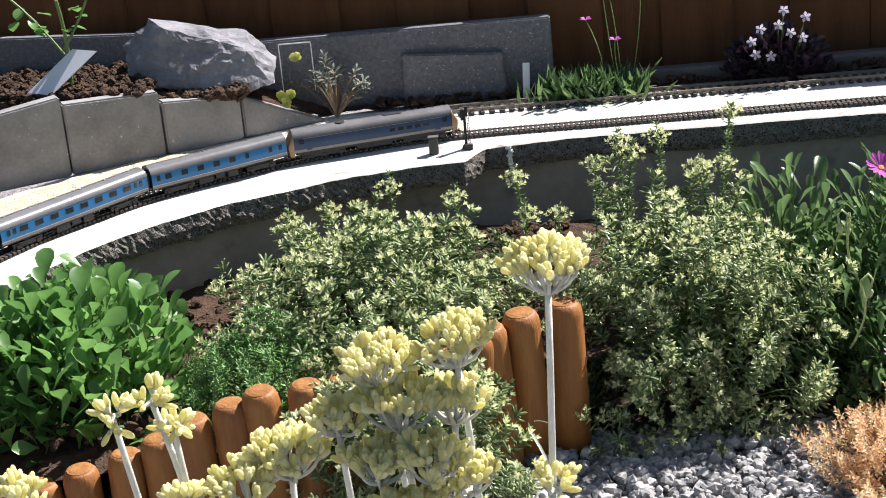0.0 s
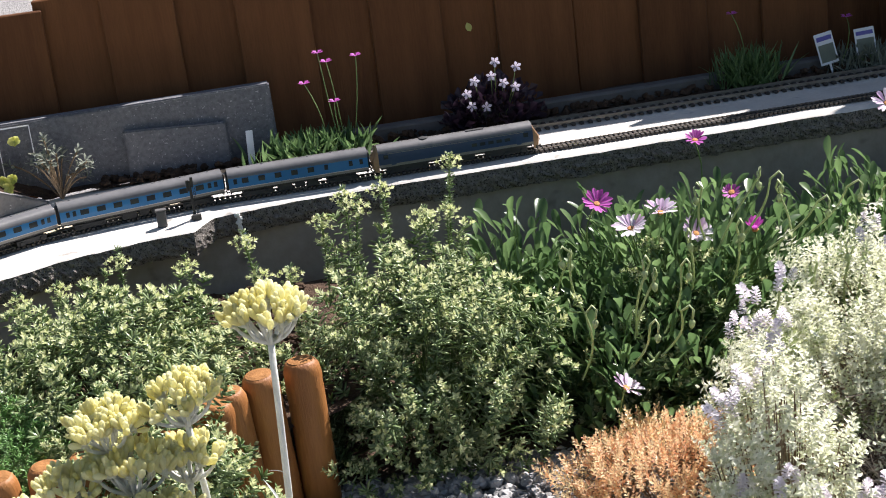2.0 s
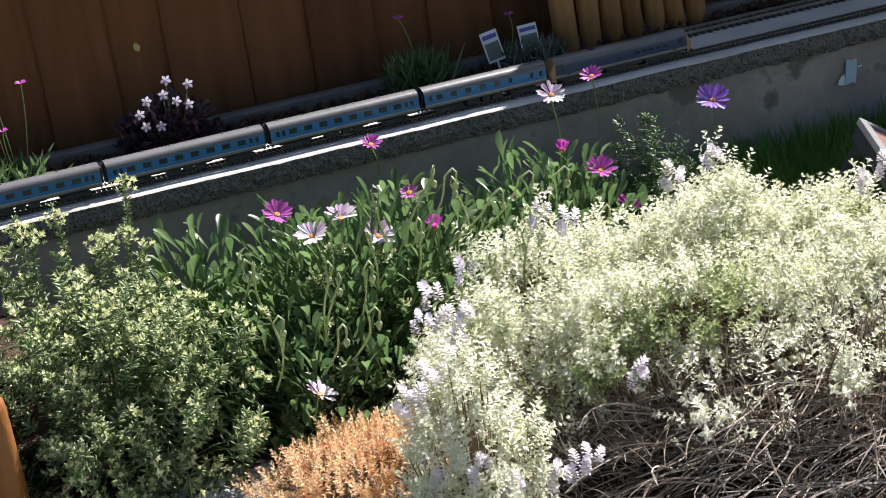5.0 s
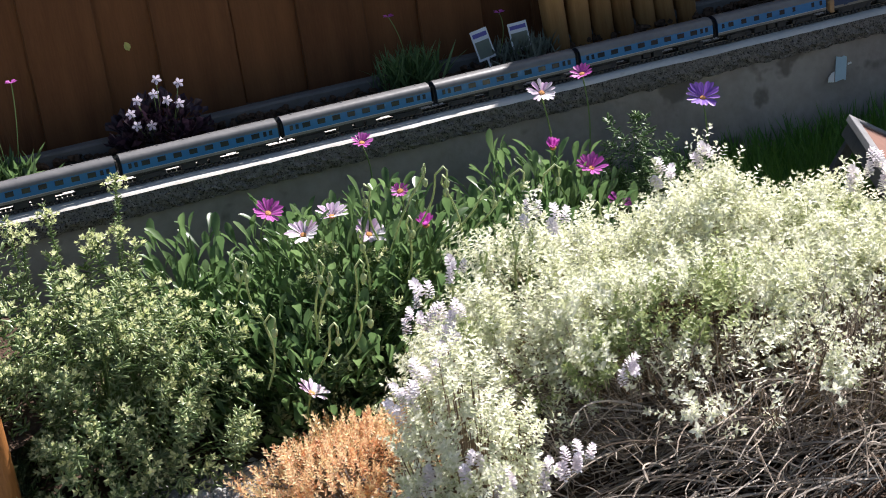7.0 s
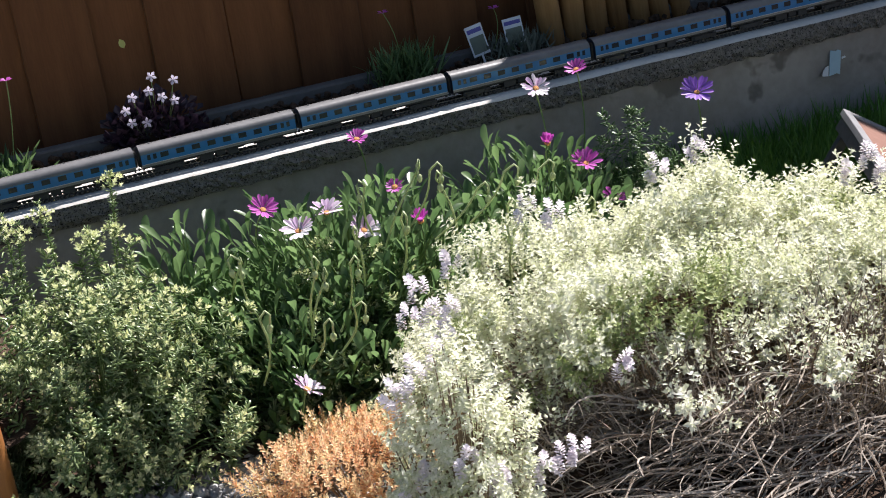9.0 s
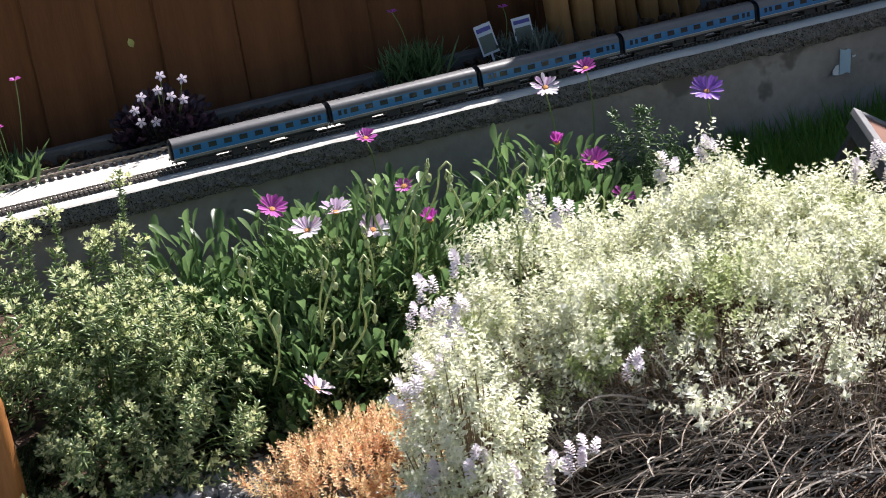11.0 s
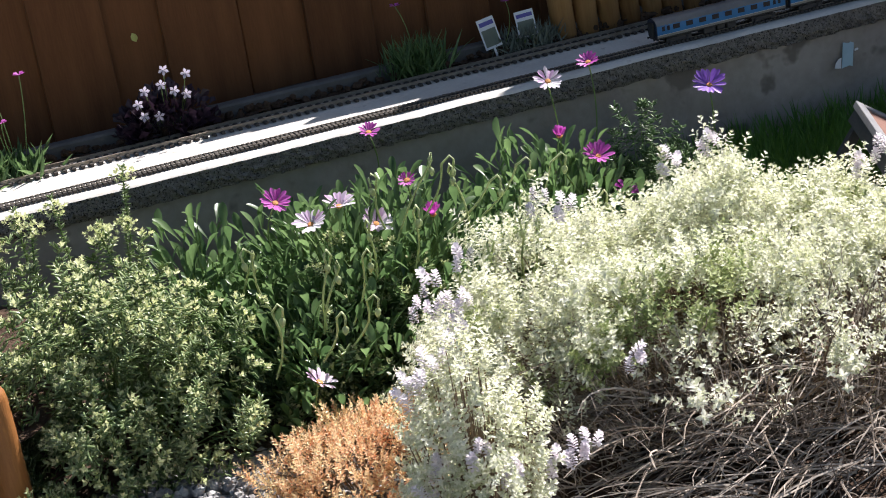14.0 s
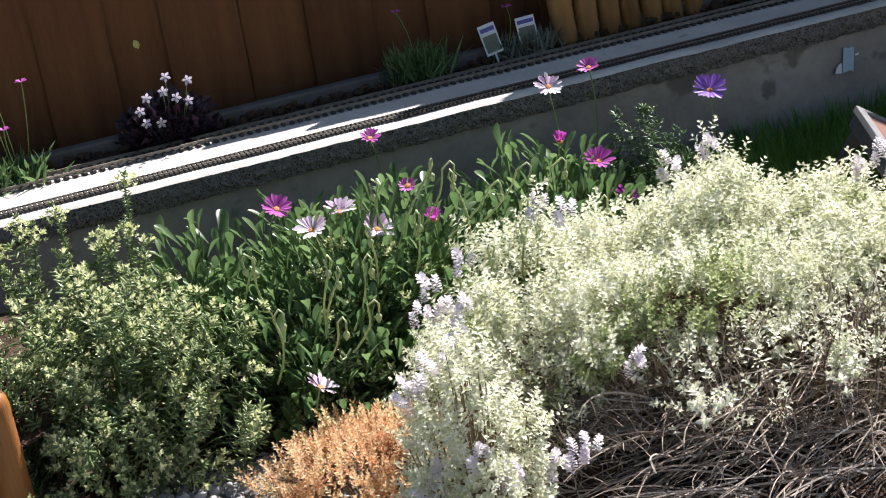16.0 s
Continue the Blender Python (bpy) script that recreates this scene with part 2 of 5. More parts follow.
def lathe(profile, n=12, axis="z"):
    """A turned shape from (radius, height) rows, closed at both ends."""
    v, f = [], []
    for r, h in profile:
        for k in range(n):
            a = 2 * math.pi * k / n
            v.append((r * math.cos(a), r * math.sin(a), h))
    for i in range(len(profile) - 1):
        for k in range(n):
            f.append((i * n + k, i * n + (k + 1) % n, (i + 1) * n + (k + 1) % n, (i + 1) * n + k))
    f.append(tuple(range(n - 1, -1, -1)))
    f.append(tuple((len(profile) - 1) * n + k for k in range(n)))
    v = np.array(v)
    if axis == "x":
        v = v[:, [2, 0, 1]]
    if axis == "y":
        v = v[:, [1, 2, 0]]
    return v, f


def tube(points, radii, n=5):
    points = np.asarray(points, float)
    radii = np.broadcast_to(np.asarray(radii, float), (len(points),))
    t = np.gradient(points, axis=0)
    t /= np.linalg.norm(t, axis=1)[:, None] + 1e-9
    v, f = [], []
    for p, d, r in zip(points, t, radii):
        ref = np.array([0, 0, 1.0]) if abs(d[2]) < 0.9 else np.array([1.0, 0, 0])
        a = np.cross(d, ref)
        a /= np.linalg.norm(a)
        b = np.cross(d, a)
        for k in range(n):
            w = 2 * math.pi * k / n
            v.append(p + r * (math.cos(w) * a + math.sin(w) * b))
    for i in range(len(points) - 1):
        for k in range(n):
            f.append((i * n + k, i * n + (k + 1) % n, (i + 1) * n + (k + 1) % n, (i + 1) * n + k))
    f.append(tuple(range(n)))
    f.append(tuple((len(points) - 1) * n + k for k in range(n)))
    return np.array(v), f


def arc_points(a, b, bow=(0, 0, 0), n=6):
    a, b, bow = np.array(a, float), np.array(b, float), np.array(bow, float)
    t = np.linspace(0, 1, n)[:, None]
    return a + (b - a) * t + bow * (4 * t * (1 - t))


def leaf(length, width, curl=0.2, fold=0.25, segs=4, tip=0.5):
    """A leaf along x: widest towards its tip for tip near 0.7, folded along its midrib, curled."""
    v, f = [], []
    for i in range(segs + 1):
        u = i / segs
        w = max(0.05, abs(math.sin(math.pi * u ** (math.log(0.5) / math.log(tip)))) ** 0.62) * width / 2
        x, z = length * u, -curl * length * u * u
        v += [(x, -w, z + fold * w), (x, 0, z), (x, w, z + fold * w)]
    for i in range(segs):
        for k in (0, 1):
            a = 3 * i + k
            f.append((a, a + 3, a + 4, a + 1))
    return np.array(v), f


def spoon(length, width, curl=0.2, fold=0.25):
    """A blunt leaf along x with a narrow foot, widest near its rounded end."""
    v, f = [], []
    for u, w in ((0, 0.12), (0.22, 0.26), (0.45, 0.62), (0.68, 0.98), (0.86, 0.88), (0.96, 0.5), (1.0, 0.12)):
        w *= width / 2
        x, z = length * u, -curl * length * u * u
        v += [(x, -w, z + fold * w), (x, 0, z), (x, w, z + fold * w)]
    for i in range(6):
        for k in (0, 1):
            a = 3 * i + k
            f.append((a, a + 3, a + 4, a + 1))
    return np.array(v), f


def finger(length, width):
    """A short fleshy leaf along x."""
    v = [(0, 0.3 * width, 0), (0, -0.15 * width, 0.26 * width), (0, -0.15 * width, -0.26 * width)]
    for u, w in ((0.3, 0.5), (0.78, 0.46)):
        v += [(length * u, w * width, 0.0), (length * u, -0.5 * w * width, 0.6 * w * width), (length * u, -0.5 * w * width, -0.6 * w * width)]
    v.append((length, 0, 0))
    f = [(3 * i + k, 3 * i + (k + 1) % 3, 3 * i + 3 + (k + 1) % 3, 3 * i + 3 + k) for i in (0, 1) for k in range(3)]
    f += [(6, 7, 9), (7, 8, 9), (8, 6, 9)]
    return np.array(v), f


def dome(n, centre, radii, inner=0.85, low=-0.15, lean=0.35, seed=1, lumps=0.22):
    """Places and outward directions over a bumpy dome."""
    g = np.random.default_rng(seed)
    d = g.normal(size=(n * 4, 3))
    d /= np.linalg.norm(d, axis=1)[:, None]
    d = d[d[:, 2] > low][:n]
    bump = np.array([noise.noise(Vector(q * 2.6 + seed)) for q in d])
    r = g.uniform(inner, 1.0, len(d)) * (1 + lumps * bump)
    pos = np.asarray(centre) + d * np.asarray(radii) * r[:, None]
    way = d / np.asarray(radii) * min(radii)
    way /= np.linalg.norm(way, axis=1)[:, None]
    way = way * (1 - lean) + np.array([0, 0, lean]) + g.normal(size=way.shape) * 0.18
    return pos, way / np.linalg.norm(way, axis=1)[:, None]


def jagged(n_lat, n_lon, radii, seed, rough=0.25, facet=3.0):
    """A lump of stone: a sphere pushed in and out."""
    v, f = [], []
    for i in range(n_lat + 1):
        a = math.pi * i / n_lat
        for k in range(n_lon):
            b = 2 * math.pi * k / n_lon
            d = Vector((math.sin(a) * math.cos(b), math.sin(a) * math.sin(b), math.cos(a)))
            r = 1 + rough * noise.noise(d * facet * 0.5 + Vector((seed, 0, 0))) + 0.45 * rough * noise.noise(d * facet * 2 + Vector((0, seed, 0)))
            v.append((d.x * r * radii[0], d.y * r * radii[1], d.z * r * radii[2]))
    for i in range(n_lat):
        for k in range(n_lon):
            f.append((i * n_lon + k, (i + 1) * n_lon + k, (i + 1) * n_lon + (k + 1) % n_lon, i * n_lon + (k + 1) % n_lon))
    return np.array(v), f


def sheet(x0, x1, y0, y1, nx, ny, height):
    xs, ys = np.linspace(x0, x1, nx), np.linspace(y0, y1, ny)
    v = [(x, y, height(x, y)) for y in ys for x in xs]
    f = [(j * nx + i, j * nx + i + 1, (j + 1) * nx + i + 1, (j + 1) * nx + i) for j in range(ny - 1) for i in range(nx - 1)]
    return np.array(v), f


# ---- the railway's line: straight, then a curve, then straight again ----
X0, YT, RAD = -0.88, -0.010, 0.868
QUARTER = RAD * math.pi / 2


def on_line(s, off=0.0):
    """The place and heading at s along the near track; off: to the side of the fence."""
    if s >= X0:
        return s, YT + off, 0.0
    a = (X0 - s) / RAD
    if a <= math.pi / 2:
        return X0 - (RAD + off) * math.sin(a), YT - RAD + (RAD + off) * math.cos(a), a
    return X0 - RAD - off, YT - RAD - (X0 - s - QUARTER), math.pi / 2


def sweep(stations, profile):
    """A strip through rows of (side, height) at each station along the line."""
    v, f = [], []
    k = None
    for s in stations:
        rows = profile(s)
        k = len(rows)
        for off, z in rows:
            x, y, _ = on_line(s, off)
            v.append((x, y, z))
    for i in range(len(stations) - 1):
        for j in range(k - 1):
            f.append((i * k + j, i * k + j + 1, (i + 1) * k + j + 1, (i + 1) * k + j))
    return np.array(v), f


# ---- ground, wall, fence ----
GZ, BEDZ = -0.245, -0.125       # gravel path; raised planting bed
ground = put("ground", sheet(-60, 60, -60, 60, 3, 3, lambda x, y: GZ - 0.012), GRAVELBED)
tagged(ground, "pale gravel ground of the garden", "ground", kind="structure")


def front_edge(s):
    k = np.interp(s, [-2.6, -1.6, -1.3, -0.965, -0.925, -0.8, 5], [-0.085, -0.09, -0.112, -0.118, -0.066, -0.048, -0.048])
    return k + 0.006 * noise.noise(Vector((s * 9, 0, 3))) + 0.003 * noise.noise(Vector((s * 40, 0, 5)))


def wall_parts():
    st = np.concatenate([np.linspace(-4.6, -2.3, 30), np.linspace(-2.29, 1.2, 560), np.linspace(1.22, 4.3, 60)])
    wall = thing("railway_wall", "low weathered concrete wall carrying the model railway", "wall", kind="structure")
    def top(s):
        e = front_edge(s)
        offs = [0.215, 0.12, 0.05, 0.0, e + 0.02, e + 0.006, e]
        return [(o, 0.0015 * noise.noise(Vector((s * 8, o * 8, 0))) - (0.004 if k == 6 else 0)) for k, o in enumerate(offs)]
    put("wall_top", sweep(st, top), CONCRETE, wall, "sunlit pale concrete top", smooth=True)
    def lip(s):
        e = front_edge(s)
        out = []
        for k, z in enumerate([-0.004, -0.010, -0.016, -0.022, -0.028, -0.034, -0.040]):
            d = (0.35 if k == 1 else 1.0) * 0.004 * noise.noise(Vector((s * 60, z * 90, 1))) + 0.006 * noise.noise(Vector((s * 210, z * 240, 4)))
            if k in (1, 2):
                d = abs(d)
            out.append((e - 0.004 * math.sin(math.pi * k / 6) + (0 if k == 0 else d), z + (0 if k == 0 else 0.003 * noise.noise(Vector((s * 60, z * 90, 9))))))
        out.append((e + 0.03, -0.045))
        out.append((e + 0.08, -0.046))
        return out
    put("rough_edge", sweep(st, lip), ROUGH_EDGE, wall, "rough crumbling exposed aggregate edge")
    def face(s):
        e = np.interp(s, [-2.6, -1.6, -1.25, -0.84, 5], [-0.085, -0.09, -0.105, -0.050, -0.048]) + 0.012
        return [(e + 0.004 * noise.noise(Vector((s * 5, z * 9, 2))) + 0.0015 * noise.noise(Vector((s * 40, z * 40, 2))), z) for z in np.linspace(-0.030, -0.27, 12)]
    put("wall_face", sweep(st, face), WALL_FACE, wall, "smooth stained concrete face, its colour darkened for shade", smooth=True)
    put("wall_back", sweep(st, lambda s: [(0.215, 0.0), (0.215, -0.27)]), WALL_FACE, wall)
    # lime run at the joint where the wall steps out
    x, y, _ = on_line(-0.883, front_edge(-0.883))
    g = []
    for k in range(9):
        g.append(moved(jagged(4, 6, (0.0035 + 0.002 * rng.random(), 0.004, 0.0045), k, 0.5), pose(x + rng.normal() * 0.0025, y - 0.004, -0.006 - k * 0.0065)))
    put("lime_run", join(*g), LIME, wall, "white lime streak")


wall_parts()


def soil(name, x0, x1, near, far, height, label, amp=0.008):
    """A crumbly sheet between two lines y(x)."""
    nx, ny = max(6, int((x1 - x0) * 60)), 34
    v = []
    for b in np.linspace(0, 1, ny):
        for x in np.linspace(x0, x1, nx):
            y = near(x) + (far(x) - near(x)) * b
            v.append((x, y, height(x, y) + amp * noise.noise(Vector((x * 14, y * 14, 0))) + amp * 0.8 * noise.noise(Vector((x * 45, y * 45, 2)))))
    f = [(q * nx + i, q * nx + i + 1, (q + 1) * nx + i + 1, (q + 1) * nx + i) for q in range(ny - 1) for i in range(nx - 1)]
    return tagged(put(name, (np.array(v), f), SOIL), label, "soil", kind="structure")


def log_line(x):
    return np.interp(x, [-2.6, -1.5, -1.16, -0.90, -0.80, -0.72], [-0.78, -0.80, -0.80, -0.645, -0.62, -0.50])


def slab_line(x):
    return -0.106 + (x + 1.682) * (0.243 / 0.492)


soil("soil_bed", -2.6, -0.745, log_line, lambda x: -0.10 if x > -1.0 else -0.05, lambda x, y: BEDZ - np.interp(x, [-1.6, -1.2], [0.035, 0.0]) * np.interp(y, [-0.8, -0.5], [1, 0]), "dark crumbly soil of the raised planting bed")
# the border runs on under the thyme, its dark colour standing in for shade
soil("soil_border", -0.80, 4.3, lambda x: np.interp(x, [-0.55, -0.35, -0.1, 0.0], [-0.60, -0.72, -1.25, -1.4]), lambda x: -0.04, lambda x, y: GZ + 0.01, "dark soil border below the wall")
soil("soil_strip", -1.20, 4.3, lambda x: 0.165, lambda x: 0.32, lambda x, y: 0.004, "dark soil strip between railway and fence", 0.006)
soil("soil_bank", -2.3, -1.17, lambda x: slab_line(x) + 0.03, lambda x: 0.32, lambda x, y: np.interp(x, [-2.3, -1.5, -1.32, -1.17], [0.105, 0.10, 0.058, 0.0]), "dark soil bank behind the paving slabs", 0.010)


def clods(name, boxes, n, size, m, label, seed):
    g = np.random.default_rng(seed)
    geos = []
    shapes = [jagged(4, 6, (1, 1, 0.7), k, 0.5) for k in range(5)]
    for x0, x1, y0, y1, z in boxes:
        k = n // len(boxes)
        pos = np.c_[g.uniform(x0, x1, k), g.uniform(y0, y1, k), z + g.uniform(-0.2, 0.8, k) * size]
        for i in range(5):
            p = pos[i::5]
            geos.append(spread_out(shapes[i], frames(p, g.normal(size=p.shape), size * g.uniform(0.3, 1.0, len(p)))))
    return tagged(put(name, join(*geos), m), label, "stones", kind="stuff")


clods("soil_clods", [(-2.0, -1.2, -0.76, -0.1, BEDZ), (-1.2, -0.8, -0.57, -0.12, BEDZ), (-1.1, -0.82, -0.35, -0.12, BEDZ), (-1.8, -1.45, 0.0, 0.2, 0.108), (-1.45, -1.3, 0.05, 0.2, 0.08), (-1.1, 1.2, 0.17, 0.21, 0.006)], 5200, 0.010, SOIL, "loose dark clods of soil", 3)
clods("gravel", [(-1.6, -0.2, -1.25, -0.62, GZ - 0.004), (-1.15, -0.35, -1.1, -0.6, GZ - 0.002)], 9000, 0.0105, GRAVEL, "pale angular gravel chippings", 8)

grit = put("grit_bed", sweep(np.linspace(-2.4, -0.95, 120), lambda s: [(o, 0.003 + 0.003 * noise.noise(Vector((s * 60, o * 60, 0)))) for o in np.linspace(0.028, 0.03 + np.interp(s, [-2.4, -1.4, -0.95], [0.2, 0.16, 0.03]), 8)]), BALLAST)
tagged(grit, "sandy grit beside the track", "grit", kind="structure")


def fence():
    f = thing("fence", "dark brown stained wooden board fence", "fence", (0, 0.300, 0), kind="structure")
    g = np.random.default_rng(12)
    seams = [-0.703, -0.589, -0.474, -0.365, -0.236, -0.103, 0.012]
    while seams[0] > -3.3:
        seams.insert(0, seams[0] - 0.118 + g.normal() * 0.006)
    while seams[-1] < 4.2:
        seams.append(seams[-1] + 0.118 + g.normal() * 0.006)
    for k, (x, x2) in enumerate(zip(seams, seams[1:])):
        w = x2 - x
        # board tops are unseen: heights made up to cast shade over wall and grass
        h = np.interp(x, [-0.4, 0.10, 0.46, 1.0, 1.6, 2.2], [0.31, 0.46, 0.66, 1.02, 1.26, 1.36]) + (g.normal() * 0.012 if x > 0 else 0)
        h += g.normal() * 0.01
        split = 0.010 if abs(x + 0.236) < 0.001 else -0.006
        ob = put("board", box(split, -0.006, -0.03, w + 0.006, 0.006, h, 0.002), BOARD, f)
        ob.matrix_basis = pose(x, 0.013 * (k % 2), 0, 0, g.normal() * 0.25, 0)
    # added board behind the split, blocks light so the gap stays dark
    put("backing_board", box(-0.30, 0.030, -0.03, -0.17, 0.042, 0.40, 0.002), BOARD, f)
    for px in (-2.6, 1.6, 3.4):
        put("fence_post", box(px - 0.012, -0.022, -0.03, px + 0.010, -0.009, 0.32 if px < 0.5 else 0.9, 0.002), BOARD, f)
    tagged(put("kerb", box(-0.80, 0.186, -0.02, 4.2, 0.214, 0.028, 0.004), DARKGREY), "dark concrete gravel board below the fence", "kerb", kind="structure")


fence()


# ---- slabs, rock ----
def slab(corners, depth, m, label, name="paving_slab", group="paving slabs"):
    """An upright slab from its front outline on a plane, given thickness."""
    c = np.array(corners, float)
    n = np.cross(c[1] - c[0], c[-1] - c[0])
    n /= np.linalg.norm(n)
    bm = bmesh.new()
    a = [bm.verts.new(q) for q in c]
    b = [bm.verts.new(q - n * depth) for q in c]
    k = len(c)
    bm.faces.new(a)
    bm.faces.new(b[::-1])
    for i in range(k):
        bm.faces.new((a[i], b[i], b[(i + 1) % k], a[(i + 1) % k]))
    bmesh.ops.bevel(bm, geom=bm.edges[:], offset=min(0.0025, depth * 0.3), segments=2, affect="EDGES")
    bmesh.ops.recalc_face_normals(bm, faces=bm.faces)
    me = bpy.data.meshes.new(name)
    bm.to_mesh(me)
    bm.free()
    me.materials.append(m)
    return tagged(new(name, me), label, "slab", group)


LINE_A, LINE_B = np.array((-1.682, -0.106)), np.array((-1.19, 0.137))


def on_slabs(u, z):
    q = LINE_A + (LINE_B - LINE_A) * u
    return (q[0], q[1], z)


for u0, u1, z0, z1 in ((-0.55, -0.135, 0.12, 0.125), (-0.13, 0.213, 0.115, 0.131), (0.218, 0.500, 0.118, 0.108), (0.507, 0.746, 0.090, 0.074)):
    slab([on_slabs(u0, 0), on_slabs(u1, 0), on_slabs(u1, z1), on_slabs(u0, z0)], 0.025, PAVING, "upright grey concrete paving slab edging the soil bank")
slab([on_slabs(0.751, 0), on_slabs(1.01, 0), on_slabs(1.01, 0.003), on_slabs(0.751, 0.072)], 0.025, PAVING, "grey paving slab cut to a wedge beside the track")
slab([(-1.30, 0.205, 0.0), (-0.79, 0.203, 0.0), (-0.792, 0.203, 0.132), (-1.30, 0.205, 0.130)], 0.025, GRANITE, "long speckled granite slab standing before the fence", "granite_slab", "granite slabs")
slab([(-2.0, 0.215, 0.0), (-1.31, 0.212, 0.0), (-1.31, 0.212, 0.150), (-2.0, 0.215, 0.185)], 0.018, GRANITE, "dark granite slab standing behind the rock", "granite_slab", "granite slabs")
slab([(-1.050, 0.188, 0.0), (-0.874, 0.188, 0.0), (-0.877, 0.188, 0.080), (-1.048, 0.188, 0.091)], 0.012, GRANITE, "small dark speckled granite slab standing upright", "granite_slab", "granite slabs")


def rock():
    """A broad quartzite lump with flat cleaved sides."""
    bm = bmesh.new()
    for q in ((-0.135, 0.03, 0.07), (-0.125, -0.02, 0.02), (-0.085, 0.01, 0.128), (-0.10, -0.045, 0.0), (-0.06, -0.03, 0.118), (0.0, 0.02, 0.098), (0.0, -0.035, 0.082), (0.075, 0.02, 0.088), (0.07, -0.03, 0.066),
              (0.122, 0.0, 0.030), (0.115, -0.04, -0.015), (0.0, -0.062, 0.0), (-0.1, 0.04, -0.03), (0.11, 0.04, -0.03), (0.0, -0.055, -0.03), (0.06, -0.058, -0.03)):
        bm.verts.new(q)
    bmesh.ops.convex_hull(bm, input=bm.verts[:])
    bmesh.ops.delete(bm, geom=[q for q in bm.verts if not q.link_faces], context="VERTS")
    bmesh.ops.triangulate(bm, faces=bm.faces[:])
    bmesh.ops.subdivide_edges(bm, edges=bm.edges[:], cuts=9, use_grid_fill=True)
    for q in bm.verts:
        c = q.co
        d = 0.012 * abs(noise.noise(Vector((c.x * 16, c.y * 10, c.z * 30)))) + 0.005 * noise.noise(c * 75)
        q.co = c - (c - Vector((0, 0, 0.03))).normalized() * d
    me = bpy.data.meshes.new("rock")
    bm.to_mesh(me)
    bm.free()
    me.materials.append(ROCK)
    ob = new("rock", me)
    ob.matrix_world = pose(-1.375, 0.135, 0.098, 0, 2, 4) @ Matrix.Diagonal((1.0, 1.0, 0.78, 1.0))
    tagged(ob, "jagged grey quartzite rock on the soil bank", "rock")


rock()


# ---- track ----
def track(name, off, gauge, pitch, length, width, label, s0, s1, rail_h):
    t = thing(name, label, "railway track")
    k = np.arange(s0, s1, 0.02)
    for side, nm in ((-1, "rail"), (1, "rail")):
        o = off + side * gauge / 2
        w = rail_h * 0.22
        z0, z1 = 0.004, 0.004 + rail_h
        ob = put("rail", sweep(k, lambda s: [(o + w, z0), (o + w, z1), (o - w, z1), (o - w, z0)]), RAIL, t)
    sl = box(-width / 2, -length / 2, 0.0, width / 2, length / 2, 0.0045, 0.0006)
    me = mesh_of("sleeper", *sl, SLEEPER)
    ss = np.arange(s0 + 0.005, s1, pitch)
    near = [s for s in ss if -1.3 < s < -1.3 + 300 * pitch]
    far = [s for s in ss if not (-1.3 < s < -1.3 + 300 * pitch)]
    for s in near[:299]:
        x, y, a = on_line(s, off)
        ob = put("sleeper", me, None, t)
        ob.matrix_basis = pose(x, y, 0.001, 0, 0, math.degrees(a))
    if not far:
        return t
    mats = [np.array(pose(*on_line(s, off)[:2], 0.001, 0, 0, math.degrees(on_line(s, off)[2]))) for s in far]
    rest = put("sleeper_run", spread_out(sl, mats), SLEEPER, t)
    rest["kind"] = "stuff"
    return t


track("near_track", 0.0, 0.0165, 0.0082, 0.031, 0.0058, "fine dark model railway track on the concrete", -4.4, 4.2, 0.0026)


track("far_track", 0.137, 0.032, 0.0152, 0.052, 0.0068, "coarser brown model railway track of wider gauge", -0.98, 4.2, 0.0062)


# ---- the train ----
def side_profile(z):
    """Half the body's width at a height."""
    return np.interp(z, [0.0165, 0.0235, 0.033, 0.0425, 0.0455, 0.0490, 0.0515, 0.0530, 0.0536], [0.0170, 0.0178, 0.0182, 0.0177, 0.0168, 0.0140, 0.0100, 0.005, 0.0])


def band(length, z0, z1, out=0.0, n=2, ends=True):
    """One lengthwise band of a vehicle's skin on both sides."""
    geos = []
    for sg in (-1, 1):
        zs = np.linspace(z0, z1, n)
        v = [(x, sg * (side_profile(z) + out), z) for z in zs for x in (-length / 2, length / 2)]
        f = [(2 * i, 2 * i + 1, 2 * i + 3, 2 * i + 2)[::sg * -1 or 1] for i in range(n - 1)]
        geos.append((np.array(v), f))
    return join(*geos)


def body_end(length, z0, z1, sg):
    zs = np.linspace(z0, z1, 10)
    v = [(sg * length / 2, y * side_profile(z), z) for z in zs for y in (-1, 1)]
    return np.array(v), [(2 * i, 2 * i + 1, 2 * i + 3, 2 * i + 2) for i in range(9)]


